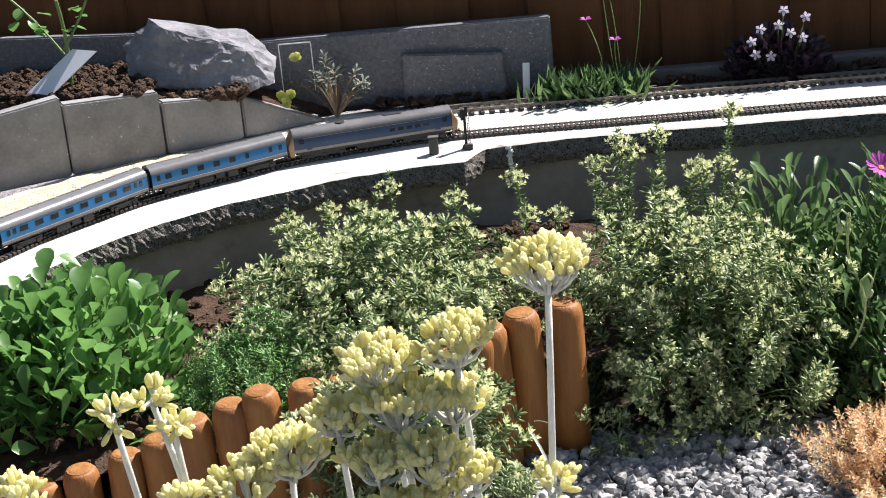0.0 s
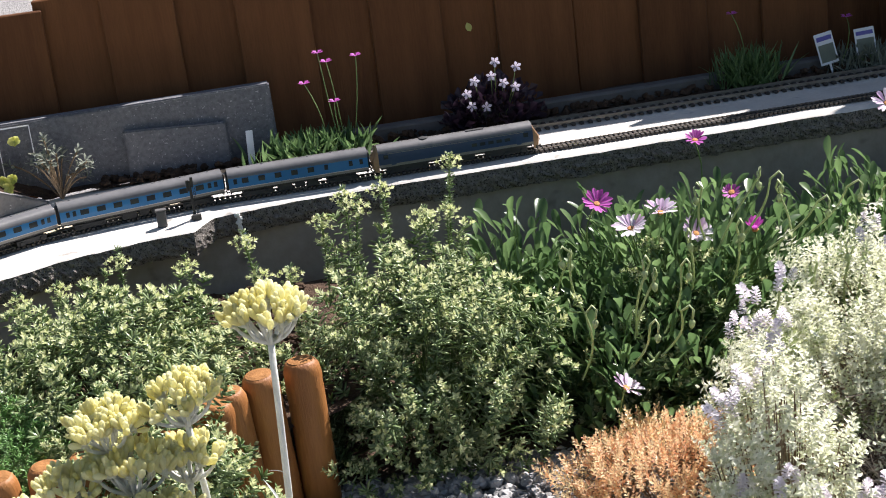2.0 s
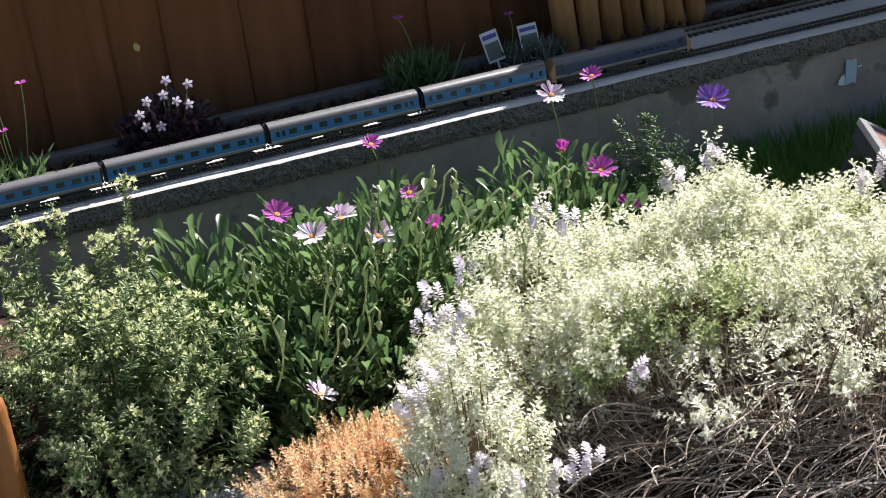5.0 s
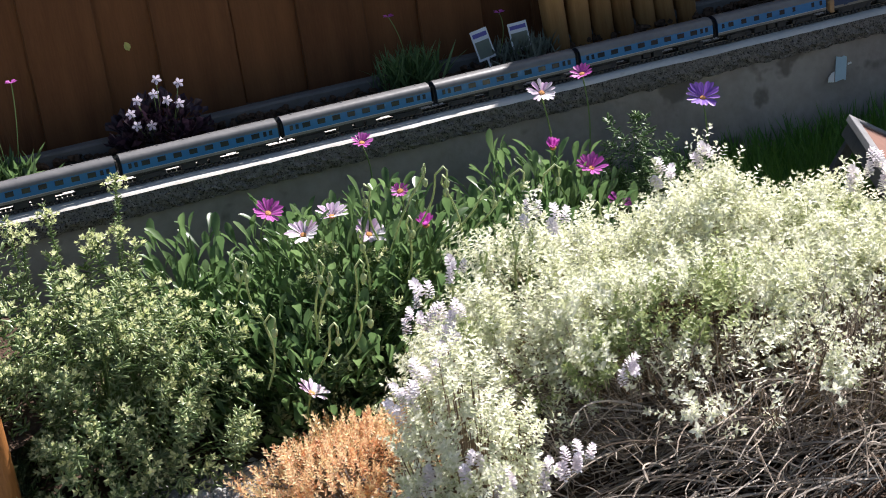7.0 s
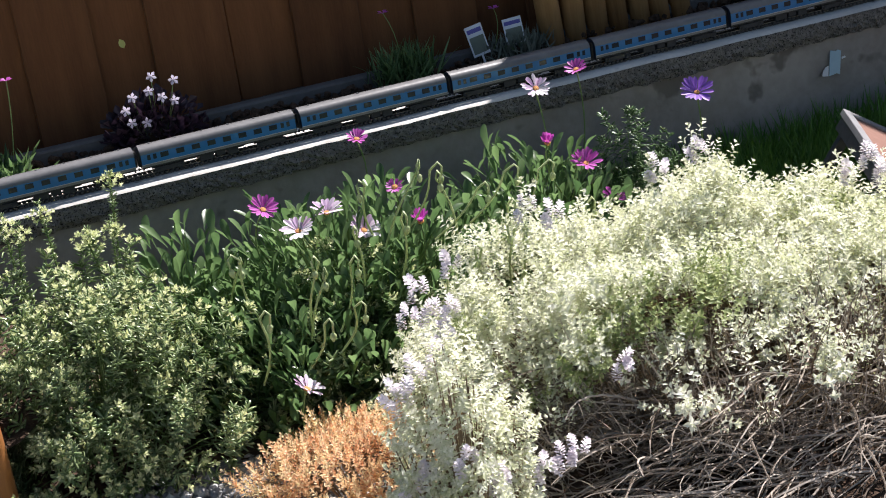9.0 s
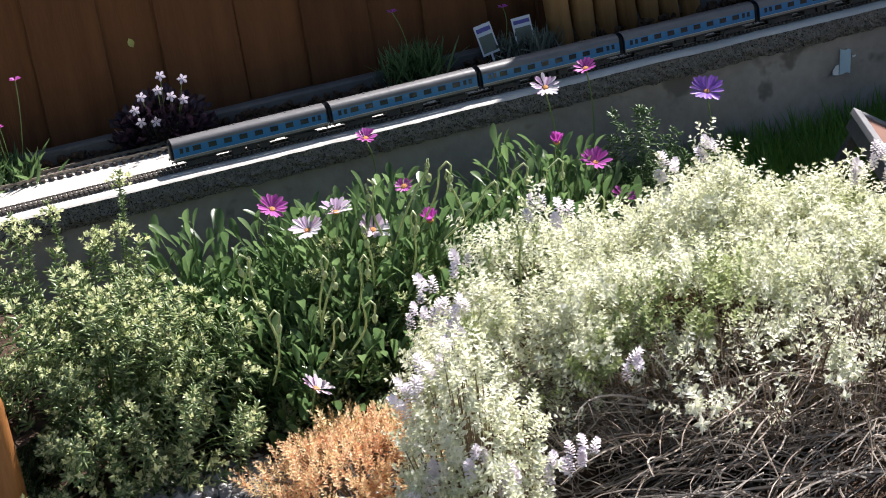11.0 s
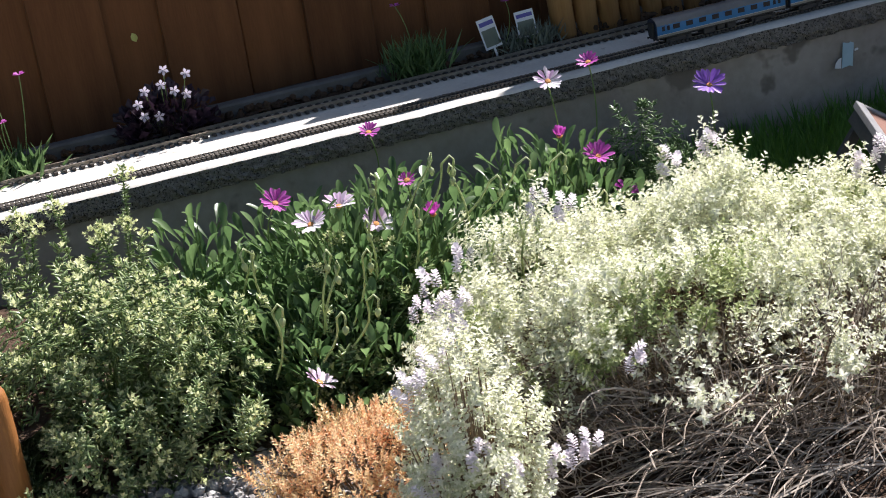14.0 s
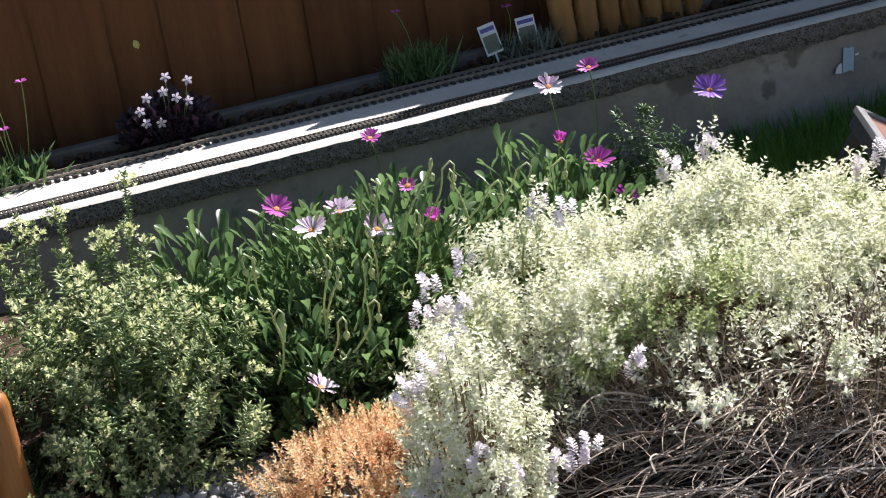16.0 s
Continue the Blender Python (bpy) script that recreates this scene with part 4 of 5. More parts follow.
BLOOMS = [((-0.368, -0.352, 0.005), 0.042, PETAL_PINK, "magenta daisy flower with pale petal tips"), ((-0.335, -0.405, -0.021), 0.046, PETAL_PALE, "pale pink daisy flower"),
          ((-0.285, -0.385, -0.012), 0.046, PETAL_PALE, "pale pink and magenta daisy flower"), ((-0.23, -0.366, -0.059), 0.048, PETAL_PALE, "pale pink daisy flower"),
          ((-0.152, -0.398, -0.056), 0.036, PETAL_PINK, "half-open magenta daisy flower"), ((-0.430, -0.681, -0.135), 0.042, PETAL_PALE, "pink daisy flower low on the plant"),
          ((0.161, -0.308, -0.066), 0.048, PETAL_PINK, "open magenta daisy flower"), ((0.084, -0.347, -0.004), 0.032, PETAL_PINK, "half-closed magenta daisy flower"),
          ((0.207, -0.318, -0.131), 0.044, PETAL_PINK, "deep magenta daisy flower"), ((0.095, -0.316, 0.079), 0.040, PETAL_PALE, "pale pink daisy flower on a long stem"),
          ((0.212, -0.214, 0.063), 0.036, PETAL_PINK, "magenta daisy flower seen from its side"), ((0.377, -0.307, 0.005), 0.052, PETAL_VIOLET, "violet daisy flower on a long stem"),
          ((-0.168, -0.35, -0.012), 0.024, PETAL_PINK, "small half-closed magenta daisy flower"), ((-0.155, -0.15, 0.018), 0.034, PETAL_PINK, "magenta daisy flower against the wall")]
for k, (at, w, m, lab) in enumerate(BLOOMS):
    toward = 0.062 if k < 5 or k == 12 else 0.04 if k in (6, 7) else 0.0
    at = (at[0] - 0.27 * toward, at[1] - toward, at[2] + 0.40 * toward)
    w *= 1.1
    daisy(at, (at[0] + rng.normal() * 0.02, at[1] + 0.02, at[2] - (0.16 if k > 8 else 0.11)), w, m, lab, (rng.normal() * 0.22, -0.50 + rng.normal() * 0.18, 1), 0.9 if k in (4, 7) else 0.25 * rng.random(), k)


def paired_shoot(lf, length, nodes, seed=0, low=80, high=48):
    """Leaves in crossed pairs up a shoot along x, closed by a small tuft."""
    g = np.random.default_rng(seed)
    mats = []
    for i in range(nodes):
        u = i / (nodes - 1)
        for k in (0, 1):
            a = i * 1.57 + k * math.pi + g.normal() * 0.25
            o = radians(low + (high - low) * u + g.normal() * 9)
            mats.append(frames([(length * u, 0, 0)], [(math.cos(o), math.sin(o) * math.cos(a), math.sin(o) * math.sin(a))], np.interp(u, [0, 0.4, 0.8, 1], [0.75, 1.05, 1.0, 0.7]) * g.uniform(0.85, 1.1), up=(1, 0.01, 0))[0])
    for k in range(4):
        a = k * 1.57 + 0.6
        mats.append(frames([(length, 0, 0)], [(1, 0.35 * math.cos(a), 0.35 * math.sin(a))], 0.55, up=(1, 0.3, 0))[0])
    return spread_out(lf, mats)


def tufts(centres, ways, count, width, g):
    """Shoots fanned out in small rounded tufts: their feet and directions."""
    n = len(centres)
    k = np.repeat(np.arange(n), count)
    off = g.normal(size=(len(k), 3))
    off -= ways[k] * np.sum(off * ways[k], axis=1)[:, None]
    pos = centres[k] + off * width * 0.5 + ways[k] * g.uniform(-0.022, 0.010, len(k))[:, None]
    way = ways[k] + off * 0.38 + g.normal(size=off.shape) * 0.16
    return pos, way / np.linalg.norm(way, axis=1)[:, None], k


def thyme():
    c = np.array((0.15, -0.80, GZ))
    p = thing("thyme_bush", "large pale variegated thyme bush with woody bare stems below", "shrub", tuple(c))
    g = np.random.default_rng(77)
    R = np.array((0.50, 0.34, 0.232))
    mid, way = dome(1250, (0, 0, 0.0), R, 0.84, 0.0, 0.42, 77, 0.38)
    d = mid / R
    rim = d[:, 2] - 0.46 * np.clip(-d[:, 1] * 1.5, 0, 1) + 0.36 * np.array([noise.noise(Vector(q * 5.5)) for q in d]) + 0.12 * np.clip(d[:, 0], 0, 1)
    dense, sparse = rim > 0.34, (rim > 0.06) & (rim <= 0.34)
    lf = leaf(0.0092, 0.0052, 0.15, 0.30, 2, 0.62)
    shoots = [paired_shoot(lf, 0.026, 6, k) for k in range(4)]
    loose = [paired_shoot(lf, 0.034, 5, k + 8) for k in range(2)]
    pos, w, k = tufts(mid[dense], way[dense], 14, 0.029, g)
    pos2, w2, _ = tufts(mid[sparse][::2], way[sparse][::2], 5, 0.034, g)
    patch = np.array([noise.noise(Vector(q * 11)) for q in mid[dense]])[k]
    green = patch > 0.44
    for sel, nm, m in ((~green, "foliage", THYME_LEAF), (green, "green_foliage", THYME_GREEN)):
        a, b = pos[sel], w[sel]
        put(nm, join(*[spread_out(shoots[i], frames(a[i::4], b[i::4], g.uniform(0.65, 1.2, len(a[i::4])), g.uniform(0, 6, len(a[i::4])))) for i in range(4)]), m, p)
    put("loose_foliage", join(*[spread_out(loose[i], frames(pos2[i::2], w2[i::2], g.uniform(0.55, 1.0, len(pos2[i::2])), g.uniform(0, 6, len(pos2[i::2])))) for i in range(2)]), THYME_LEAF, p)
    # leading shoots that stand above the top
    lead = [np.array(q) - c for q in ((-0.117, -0.75, 0.055), (-0.208, -0.75, 0.035), (0.062, -0.75, 0.055), (0.132, -0.75, 0.075), (0.150, -0.76, 0.05), (0.361, -0.75, -0.01), (0.298, -0.75, -0.025), (0.42, -0.76, -0.03), (-0.05, -0.76, 0.03), (0.22, -0.76, -0.01))]
    geo = []
    for k, q in enumerate(lead):
        for u in np.linspace(0.66, 1.04, 7):
            for _ in range(2):
                geo.append(spread_out(shoots[k % 4], frames([np.array(q) * (1, 1, u) + g.normal(size=3) * 0.006], [(g.normal() * 0.4, g.normal() * 0.4, 1)], g.uniform(0.8, 1.1), [g.uniform(0, 6)])))
    put("leading_shoot", join(*geo), THYME_LEAF, p)
    # woody stems from the stool up to the tufts
    root = np.array((-0.06, -0.06, 0.0))
    tw = []
    ends = np.concatenate([mid[dense], mid[sparse], mid[sparse]])
    for e in ends[g.permutation(len(ends))[:950]]:
        e = e * g.uniform(0.84, 0.98)
        r = root + np.array((g.normal() * 0.07, g.normal() * 0.045, 0.0))
        tw.append(tube(arc_points(r, e, ((e[0] - r[0]) * 0.20 + g.normal() * 0.01, (e[1] - r[1]) * 0.24, -0.03 * g.random()), 7), np.linspace(0.0021, 0.0008, 7) * g.uniform(0.6, 1.15), 4))
    put("woody_stem", join(*tw), TWIG, p, "bare brown woody stems")["kind"] = "stuff"
    # short bare twigs below the leaves, standing outwards and up
    th = []
    low = mid[(rim < 0.42) & (d[:, 1] < 0.3) & ((d[:, 0] < 0.25) | (np.arange(len(d)) % 3 == 0))]
    for k in range(2400):
        q = low[g.integers(len(low))] * g.uniform(0.72, 1.0) + g.normal(size=3) * 0.012
        q[2] = max(q[2], 0.004)
        v = q - root
        v = v / np.linalg.norm(v) * 0.5 + np.array((-0.1, 0, 0.7)) + g.normal(size=3) * 0.35
        th.append(tube(arc_points(q, q + v / np.linalg.norm(v) * g.uniform(0.02, 0.06), g.normal(size=3) * 0.003, 4), np.array((0.0010, 0.0009, 0.0007, 0.0004)) * g.uniform(0.6, 1.2), 3))
    # long dead stems lying fanned out from the stool, towards the gravel
    for k in range(460):
        a = radians(g.normal() * 30 + 182)
        v = np.array((math.cos(a), math.sin(a), 0))
        q = np.array((g.uniform(-0.26, 0.06), g.uniform(-0.38, -0.02), 0))
        q[2] = g.uniform(0.005, 0.03 + 0.10 * math.sqrt(max(0.0, 1 - (q[0] / 0.5) ** 2 - (q[1] / 0.40) ** 2)))
        e = q + v * g.uniform(0.07, 0.20) + np.array((0, 0, g.uniform(-0.03, 0.03)))
        e[2] = max(e[2], 0.006)
        pts = arc_points(q, e, (g.normal() * 0.012, g.normal() * 0.012, 0.022 * g.random()), 7)
        th.append(tube(pts, np.linspace(0.0017, 0.0007, 7) * g.uniform(0.6, 1.25), 4))
        for i in g.choice((2, 3, 4, 5), 2, False):
            s = v * 0.8 + g.normal(size=3) * 0.5
            th.append(tube(arc_points(pts[i], pts[i] + s / np.linalg.norm(s) * g.uniform(0.02, 0.055), (0, 0, 0.003), 4), np.array((0.0009, 0.0008, 0.0006, 0.0004)), 3))
    put("dry_twig", join(*th), DRY_TWIG, p, "fan of dry pale twigs")["kind"] = "stuff"
    # thin leafy sprays on the side away from the gravel
    thin = paired_shoot(leaf(0.0050, 0.0022, 0.1, 0.3, 2, 0.5), 0.080, 10, 6, 75, 45)
    q2, w2 = dome(900, (0, 0, 0), R, 0.80, 0.0, 0.75, 83)
    far = (q2[:, 0] > 0.0) & (q2[:, 1] < 0) & (q2[:, 2] < 0.15)
    mats = frames(q2[far], w2[far], g.uniform(0.6, 1.2, far.sum()), g.uniform(0, 6, far.sum()))
    put("sparse_shoot", spread_out(thin, mats), THYME_GREEN, p, "sparse olive-green shoots")
    put("spray_stem", spread_out(tube([(-0.04, 0, 0), (0.02, 0.001, 0), (0.08, 0, 0)], [0.0009, 0.0007, 0.0004], 3), mats), DRY_TWIG, p)["kind"] = "stuff"
    q, w = dome(420, (0, 0, 0), R * 0.66, 0.7, 0.0, 0.2, 79)
    put("dead_foliage", join(*[spread_out(shoots[k], frames(q[k::4], w[k::4], 0.8, g.uniform(0, 6, len(q[k::4])))) for k in range(4)]), TWIG, p, "withered brown leaves")
    spike = sprig(spoon(0.0078, 0.0058, 0.1, 0.4), 0.017, 30, open_at=80, top_open=40, seed=5)
    spots = [(-0.416, -1.04, 0.015), (-0.405, -1.02, -0.01), (-0.296, -0.82, 0.000), (-0.27, -0.83, 0.0), (-0.285, -0.84, -0.025), (-0.24, -0.76, 0.03), (0.134, -0.75, 0.092), (0.071, -0.75, 0.080), (-0.134, -1.02, -0.045), (0.36, -0.75, 0.0), (0.385, -0.76, 0.02), (0.40, -0.77, -0.005), (-0.12, -0.74, 0.07), (-0.36, -1.08, -0.07), (-0.33, -1.09, -0.10), (-0.25, -1.09, -0.10), (-0.27, -1.08, -0.11), (-0.23, -1.08, -0.10), (-0.40, -1.05, -0.09), (-0.42, -1.06, -0.12), (-0.38, -1.0, 0.01), (-0.34, -0.96, 0.01), (-0.09, -0.76, 0.06), (-0.30, -0.80, 0.025), (-0.317, -0.80, -0.005)]
    for q in spots:
        for e in ((0, 0, -0.014), (0.013, 0.004, -0.024), (-0.008, -0.006, -0.030)):
            put("flower_spike", spread_out(spike, frames([np.array(q) - c + e], [(g.normal() * 0.25, g.normal() * 0.25, 1)], g.uniform(0.8, 1.1))), THYME_FLOWER, p, "pale lilac flower spike")
    return p


thyme()


def cushion(name, category, label, centre, radii, n, lf, length, count, m, seed, base=GZ, paired=False):
    p = thing(name, label, category, (centre[0], centre[1], base))
    pos, way = dome(n, np.array(centre) - np.array(p.location), radii, 0.75, 0.0, 0.5, seed, 0.45)
    g = np.random.default_rng(seed)
    shoots = [paired_shoot(lf, length, count // 2, k) if paired else sprig(lf, length, count, open_at=60, top_open=25, seed=k) for k in range(3)]
    put("foliage", join(*[spread_out(shoots[k], frames(pos[k::3], way[k::3], g.uniform(0.6, 1.2, len(pos[k::3])), g.uniform(0, 6, len(pos[k::3])))) for k in range(3)]), m, p)
    stems = [tube(arc_points((q[0] * 0.5, q[1] * 0.5, 0), q, (0, 0, 0.004), 4), 0.0009, 3) for q in pos[::4]]
    put("stem", join(*stems), TWIG, p)["kind"] = "stuff"
    return p


cushion("stonecrop", "plant", "low copper-orange stonecrop cushion on the gravel", (-0.402, -0.80, GZ), (0.135, 0.16, 0.080), 1500, leaf(0.0066, 0.0036, 0.1, 0.5, 2, 0.55), 0.026, 14, GOLD_LEAF, 61)
cushion("thyme_bush", "shrub", "small pale thyme tuft at the foot of the bush", (-0.345, -1.02, GZ), (0.085, 0.085, 0.235), 1100, leaf(0.0088, 0.0050, 0.15, 0.30, 2, 0.62), 0.026, 12, THYME_LEAF, 62, paired=True)


def helichrysum(stalks):
    """Felted grey stalks, each a thing, with flat heads of pale yellow buds in small bunches."""
    bud = lathe([(0.0010, -0.005), (0.0021, -0.0015), (0.0024, 0.002), (0.0018, 0.0048), (0.0008, 0.0062)], 7)
    base = lathe([(0.0007, -0.011), (0.0013, -0.007), (0.0020, -0.0035)], 6)
    for k, (at, width, foot) in enumerate(stalks):
        g = np.random.default_rng(200 + k)
        at, foot = np.array(at, float), np.array(foot, float)
        p = thing("everlasting_flower", "felted silver-grey stalk with a flat head of pale yellow buds", "flower", tuple(foot), "everlasting flowers")
        top = at - foot
        fork = top - np.array((0, 0, width * 0.68))
        put("stalk", tube(arc_points((0, 0, 0), fork, g.normal(size=3) * 0.008, 10), np.linspace(0.0036, 0.0027, 10), 7), GREY_STEM, p, smooth=True)
        bunches = max(3, int(17 * (width / 0.06) ** 1.6))
        r = np.sqrt((np.arange(bunches) + 0.4) / bunches) * width * 0.45
        a = np.arange(bunches) * 2.4 + g.uniform(0, 6)
        hubs = top + np.c_[r * np.cos(a), r * np.sin(a), -0.45 * r * r / (width / 2) - 0.013 + g.normal(size=bunches) * 0.003]
        br, pts, ways = [], [], []
        for h in hubs:
            out = h - fork
            out = out / np.linalg.norm(out)
            br.append(tube(arc_points(fork, h, np.array((out[0], out[1], -0.4)) * 0.004, 6), np.linspace(0.0021, 0.0013, 6), 5))
            for _ in range(g.integers(8, 12)):
                v = out * 0.55 + np.array((0, 0, 0.6)) + g.normal(size=3) * 0.34
                v /= np.linalg.norm(v)
                q = h + v * g.uniform(0.009, 0.0125)
                pts.append(q)
                ways.append(v)
                br.append(tube([h, h + v * 0.003], [0.0011, 0.0009], 4))
        m = frames(pts, ways, g.uniform(0.95, 1.35, len(pts)), up=(0.1, 0.9, 0.1))[:, :, [1, 2, 0, 3]]
        put("flower_head", spread_out(bud, m), BUD, p, "pale yellow buds", smooth=True)
        put("bud_base", spread_out(base, m), BUD_BASE, p, smooth=True)
        put("branching", join(*br), GREY_STEM, p, smooth=True)
        lf = leaf(0.040, 0.0034, 0.15, 0.5, 4, 0.4)
        us = g.uniform(0.1, 0.93, 9)
        put("foliage", spread_out(lf, frames([fork * u for u in us], np.c_[g.normal(size=9), g.normal(size=9), np.full(9, 1.6)], g.uniform(0.5, 1.1, 9))), GREY_STEM, p)


helichrysum([((-0.887, -1.43, 0.350), 0.060, (-0.915, -1.40, GZ)), ((-0.960, -1.43, 0.291), 0.054, (-0.975, -1.36, GZ)), ((-1.020, -1.43, 0.280), 0.054, (-1.01, -1.38, GZ)),
             ((-1.056, -1.44, 0.240), 0.044, (-1.02, -1.40, GZ)), ((-1.008, -1.44, 0.250), 0.062, (-1.00, -1.40, GZ)), ((-0.966, -1.43, 0.240), 0.050, (-0.98, -1.39, GZ)), ((-1.026, -1.46, 0.208), 0.050, (-1.00, -1.42, GZ)),
             ((-0.985, -1.47, 0.212), 0.052, (-0.985, -1.41, GZ)), ((-0.960, -1.46, 0.188), 0.044, (-0.975, -1.42, GZ)), ((-1.002, -1.48, 0.176), 0.046, (-0.995, -1.43, GZ)), ((-1.098, -1.43, 0.208), 0.058, (-1.08, -1.38, GZ)), ((-1.132, -1.44, 0.190), 0.054, (-1.10, -1.40, GZ)), ((-1.180, -1.44, 0.172), 0.030, (-1.15, -1.40, GZ)),
             ((-1.234, -1.42, 0.243), 0.018, (-1.18, -1.38, GZ)), ((-1.201, -1.42, 0.255), 0.021, (-1.175, -1.37, GZ)), ((-1.188, -1.42, 0.236), 0.018, (-1.170, -1.38, GZ)),
             ((-0.894, -1.43, 0.160), 0.028, (-0.92, -1.40, GZ)), ((-1.316, -1.43, 0.184), 0.040, (-1.25, -1.40, GZ))])


def grass_patch(name, label, x0, x1, y0, y1, z, n, h, m, seed, category="grass"):
    g = np.random.default_rng(seed)
    pos = np.c_[g.uniform(x0, x1, n), g.uniform(y0, y1, n), np.full(n, z)]
    d = np.c_[g.normal(size=n) * 0.35, g.normal(size=n) * 0.35, np.ones(n)]
    return tagged(put(name, spread_out(leaf(h, h * 0.045, 0.25, 0.4, 4, 0.3), frames(pos, d, g.uniform(0.5, 1.1, n), g.uniform(0, 6, n))), m), label, category, kind="stuff")


grass_patch("grass", "rough green grass below the wall", 0.25, 1.1, -0.40, -0.08, GZ, 9000, 0.105, GRASS, 5)


def clump(name, category, label, at, n, h, w, m, spread, seed, wide=0.10):
    g = np.random.default_rng(seed)
    p = thing(name, label, category, at)
    d = np.c_[g.normal(size=n) * spread, g.normal(size=n) * spread * 0.6, np.ones(n)]
    pos = np.c_[g.normal(size=n) * w, g.normal(size=n) * w * 0.45, np.zeros(n)]
    put("foliage", spread_out(leaf(h, h * wide, 0.3, 0.35, 4, 0.4), frames(pos, d, g.uniform(0.4, 1.1, n), g.uniform(0, 6, n))), m, p)
    put("stem", join(*[tube(arc_points((0, 0, 0), q * 0.5 + w * h * 0.5, (0, 0, 0), 4), 0.0009, 4) for q, w in zip(pos[::6], d[::6])]), STEM_GREEN, p)["kind"] = "stuff"
    return p


PINK = clump("pink_plant", "plant", "green tuft of pinks with grassy leaves by the fence", (-0.735, 0.150, 0.0), 620, 0.055, 0.040, OSTEO_LEAF, 0.6, 71, 0.15)
clump("grassy_tuft", "plant", "green grassy tuft by the fence", (0.050, 0.175, 0.0), 520, 0.075, 0.024, OSTEO_LEAF, 0.42, 72, 0.06)
clump("lavender", "plant", "low dark grey-green lavender by the fence", (0.275, 0.180, 0.0), 420, 0.050, 0.030, GREY_LEAF, 0.5, 73)


def oxalis():
    p = thing("oxalis_plant", "dark purple-leaved plant with pale lilac flowers", "plant", (-0.418, 0.165, 0.0))
    g = np.random.default_rng(81)
    pos, way = dome(420, (0, 0, 0.01), (0.085, 0.03, 0.075), 0.5, -0.1, 0.3, 81)
    put("foliage", spread_out(leaf(0.024, 0.020, 0.1, 0.3, 3, 0.75), frames(pos, way, g.uniform(0.6, 1.1, len(pos)), g.uniform(0, 6, len(pos)))), OXALIS, p)
    for q in ((-0.045, -0.02, 0.075), (-0.03, -0.02, 0.095), (0.0, -0.02, 0.10), (0.02, -0.02, 0.085), (0.045, -0.02, 0.11), (0.04, -0.02, 0.075), (0.008, -0.025, 0.125), (-0.04, -0.03, 0.055), (-0.015, -0.03, 0.05)):
        pt = leaf(0.0105, 0.0062, 0.1, 0.2, 3, 0.7)
        a = np.arange(5) * 1.2566 + g.random()
        put("flower", spread_out(pt, frames(np.tile(q, (5, 1)), np.c_[np.cos(a), np.full(5, -0.5), np.sin(a)], 1.0, up=(0, -1, 0))), LILAC, p, "pale lilac flower")
        put("stem", tube(arc_points((q[0] * 0.5, 0, 0.02), q, (0, -0.005, 0), 5), 0.0008, 4), STEM_GREEN, p)


oxalis()


def pinks():
    for at, root in (((-0.642, 0.165, 0.165), (-0.66, 0.165, 0.03)), ((-0.693, 0.165, 0.162), (-0.68, 0.165, 0.03)), ((-0.705, 0.17, 0.178), (-0.69, 0.165, 0.03)), ((-0.690, 0.14, 0.098), (-0.685, 0.15, 0.03)), ((-0.735, 0.165, 0.13), (-0.71, 0.165, 0.03)), ((0.025, 0.175, 0.135), (0.045, 0.175, 0.03)), ((0.226, 0.150, 0.105), (0.225, 0.175, 0.02))):
        at, root = np.array(at), np.array(root)
        p = thing("pink_flower", "small bright pink flower on a thin stem", "flower", tuple(root), "pink flowers")
        a = np.arange(6) * 1.05
        q = at - root
        put("petals", spread_out(leaf(0.011, 0.0095, 0.1, 0.2, 3, 0.75), frames(np.tile(q, (6, 1)), np.c_[np.cos(a), np.sin(a) * 0.7 - 0.2, np.full(6, 0.35)], 1.0)), PETAL_PINK, p)
        put("stem", tube(arc_points((0, 0, 0), q, rng.normal(size=3) * 0.006, 6), 0.0009, 4), STEM_GREEN, p)


pinks()


# ---- short round posts, labels, cold frame ----
for k, (x, r, h) in enumerate([(0.352, 0.023, 0.24), (0.398, 0.022, 0.25), (0.445, 0.022, 0.24), (0.490, 0.021, 0.24), (0.535, 0.021, 0.22), (0.578, 0.021, 0.22), (0.622, 0.021, 0.23)]):
    ob = thing("post", "short sawn round wooden post of the low edging", "post", (x, 0.19, -0.01), "short posts")
    put("trunk", lathe([(r, 0), (r, h - 0.01), (r * 0.9, h)], 16), POSTWOOD, ob, smooth=True)
    ob.matrix_basis = pose(x, 0.19, -0.01, 0, -3 + rng.normal() * 1.5, 0)


def plant_label(x, y, z0, tilt, w, h):
    p = thing("plant_label", "white plastic plant label with a blue band", "plant label", (x, y, z0), "plant labels")
    put("card", box(-w / 2, -0.0005, h * 0.35, w / 2, 0.0005, h, 0.0003), LABEL_WHITE, p)
    put("spike", box(-0.002, -0.0006, 0, 0.002, 0.0004, h * 0.36), LABEL_WHITE, p)
    put("blue_band", box(-w / 2 + 0.003, -0.0012, h * 0.84, w / 2 - 0.003, -0.0006, h * 0.93), LABEL_BLUE, p, "blue band")
    put("picture", box(-w / 2 + 0.003, -0.0012, h * 0.40, w / 2 - 0.003, -0.0006, h * 0.76), GREY_LEAF, p, "dull grey-green printed picture")
    p.matrix_basis = pose(x, y, z0, -12, tilt, 0)


plant_label(0.206, 0.165, -0.010, -9, 0.034, 0.088)
plant_label(0.274, 0.17, -0.004, -2, 0.038, 0.078)


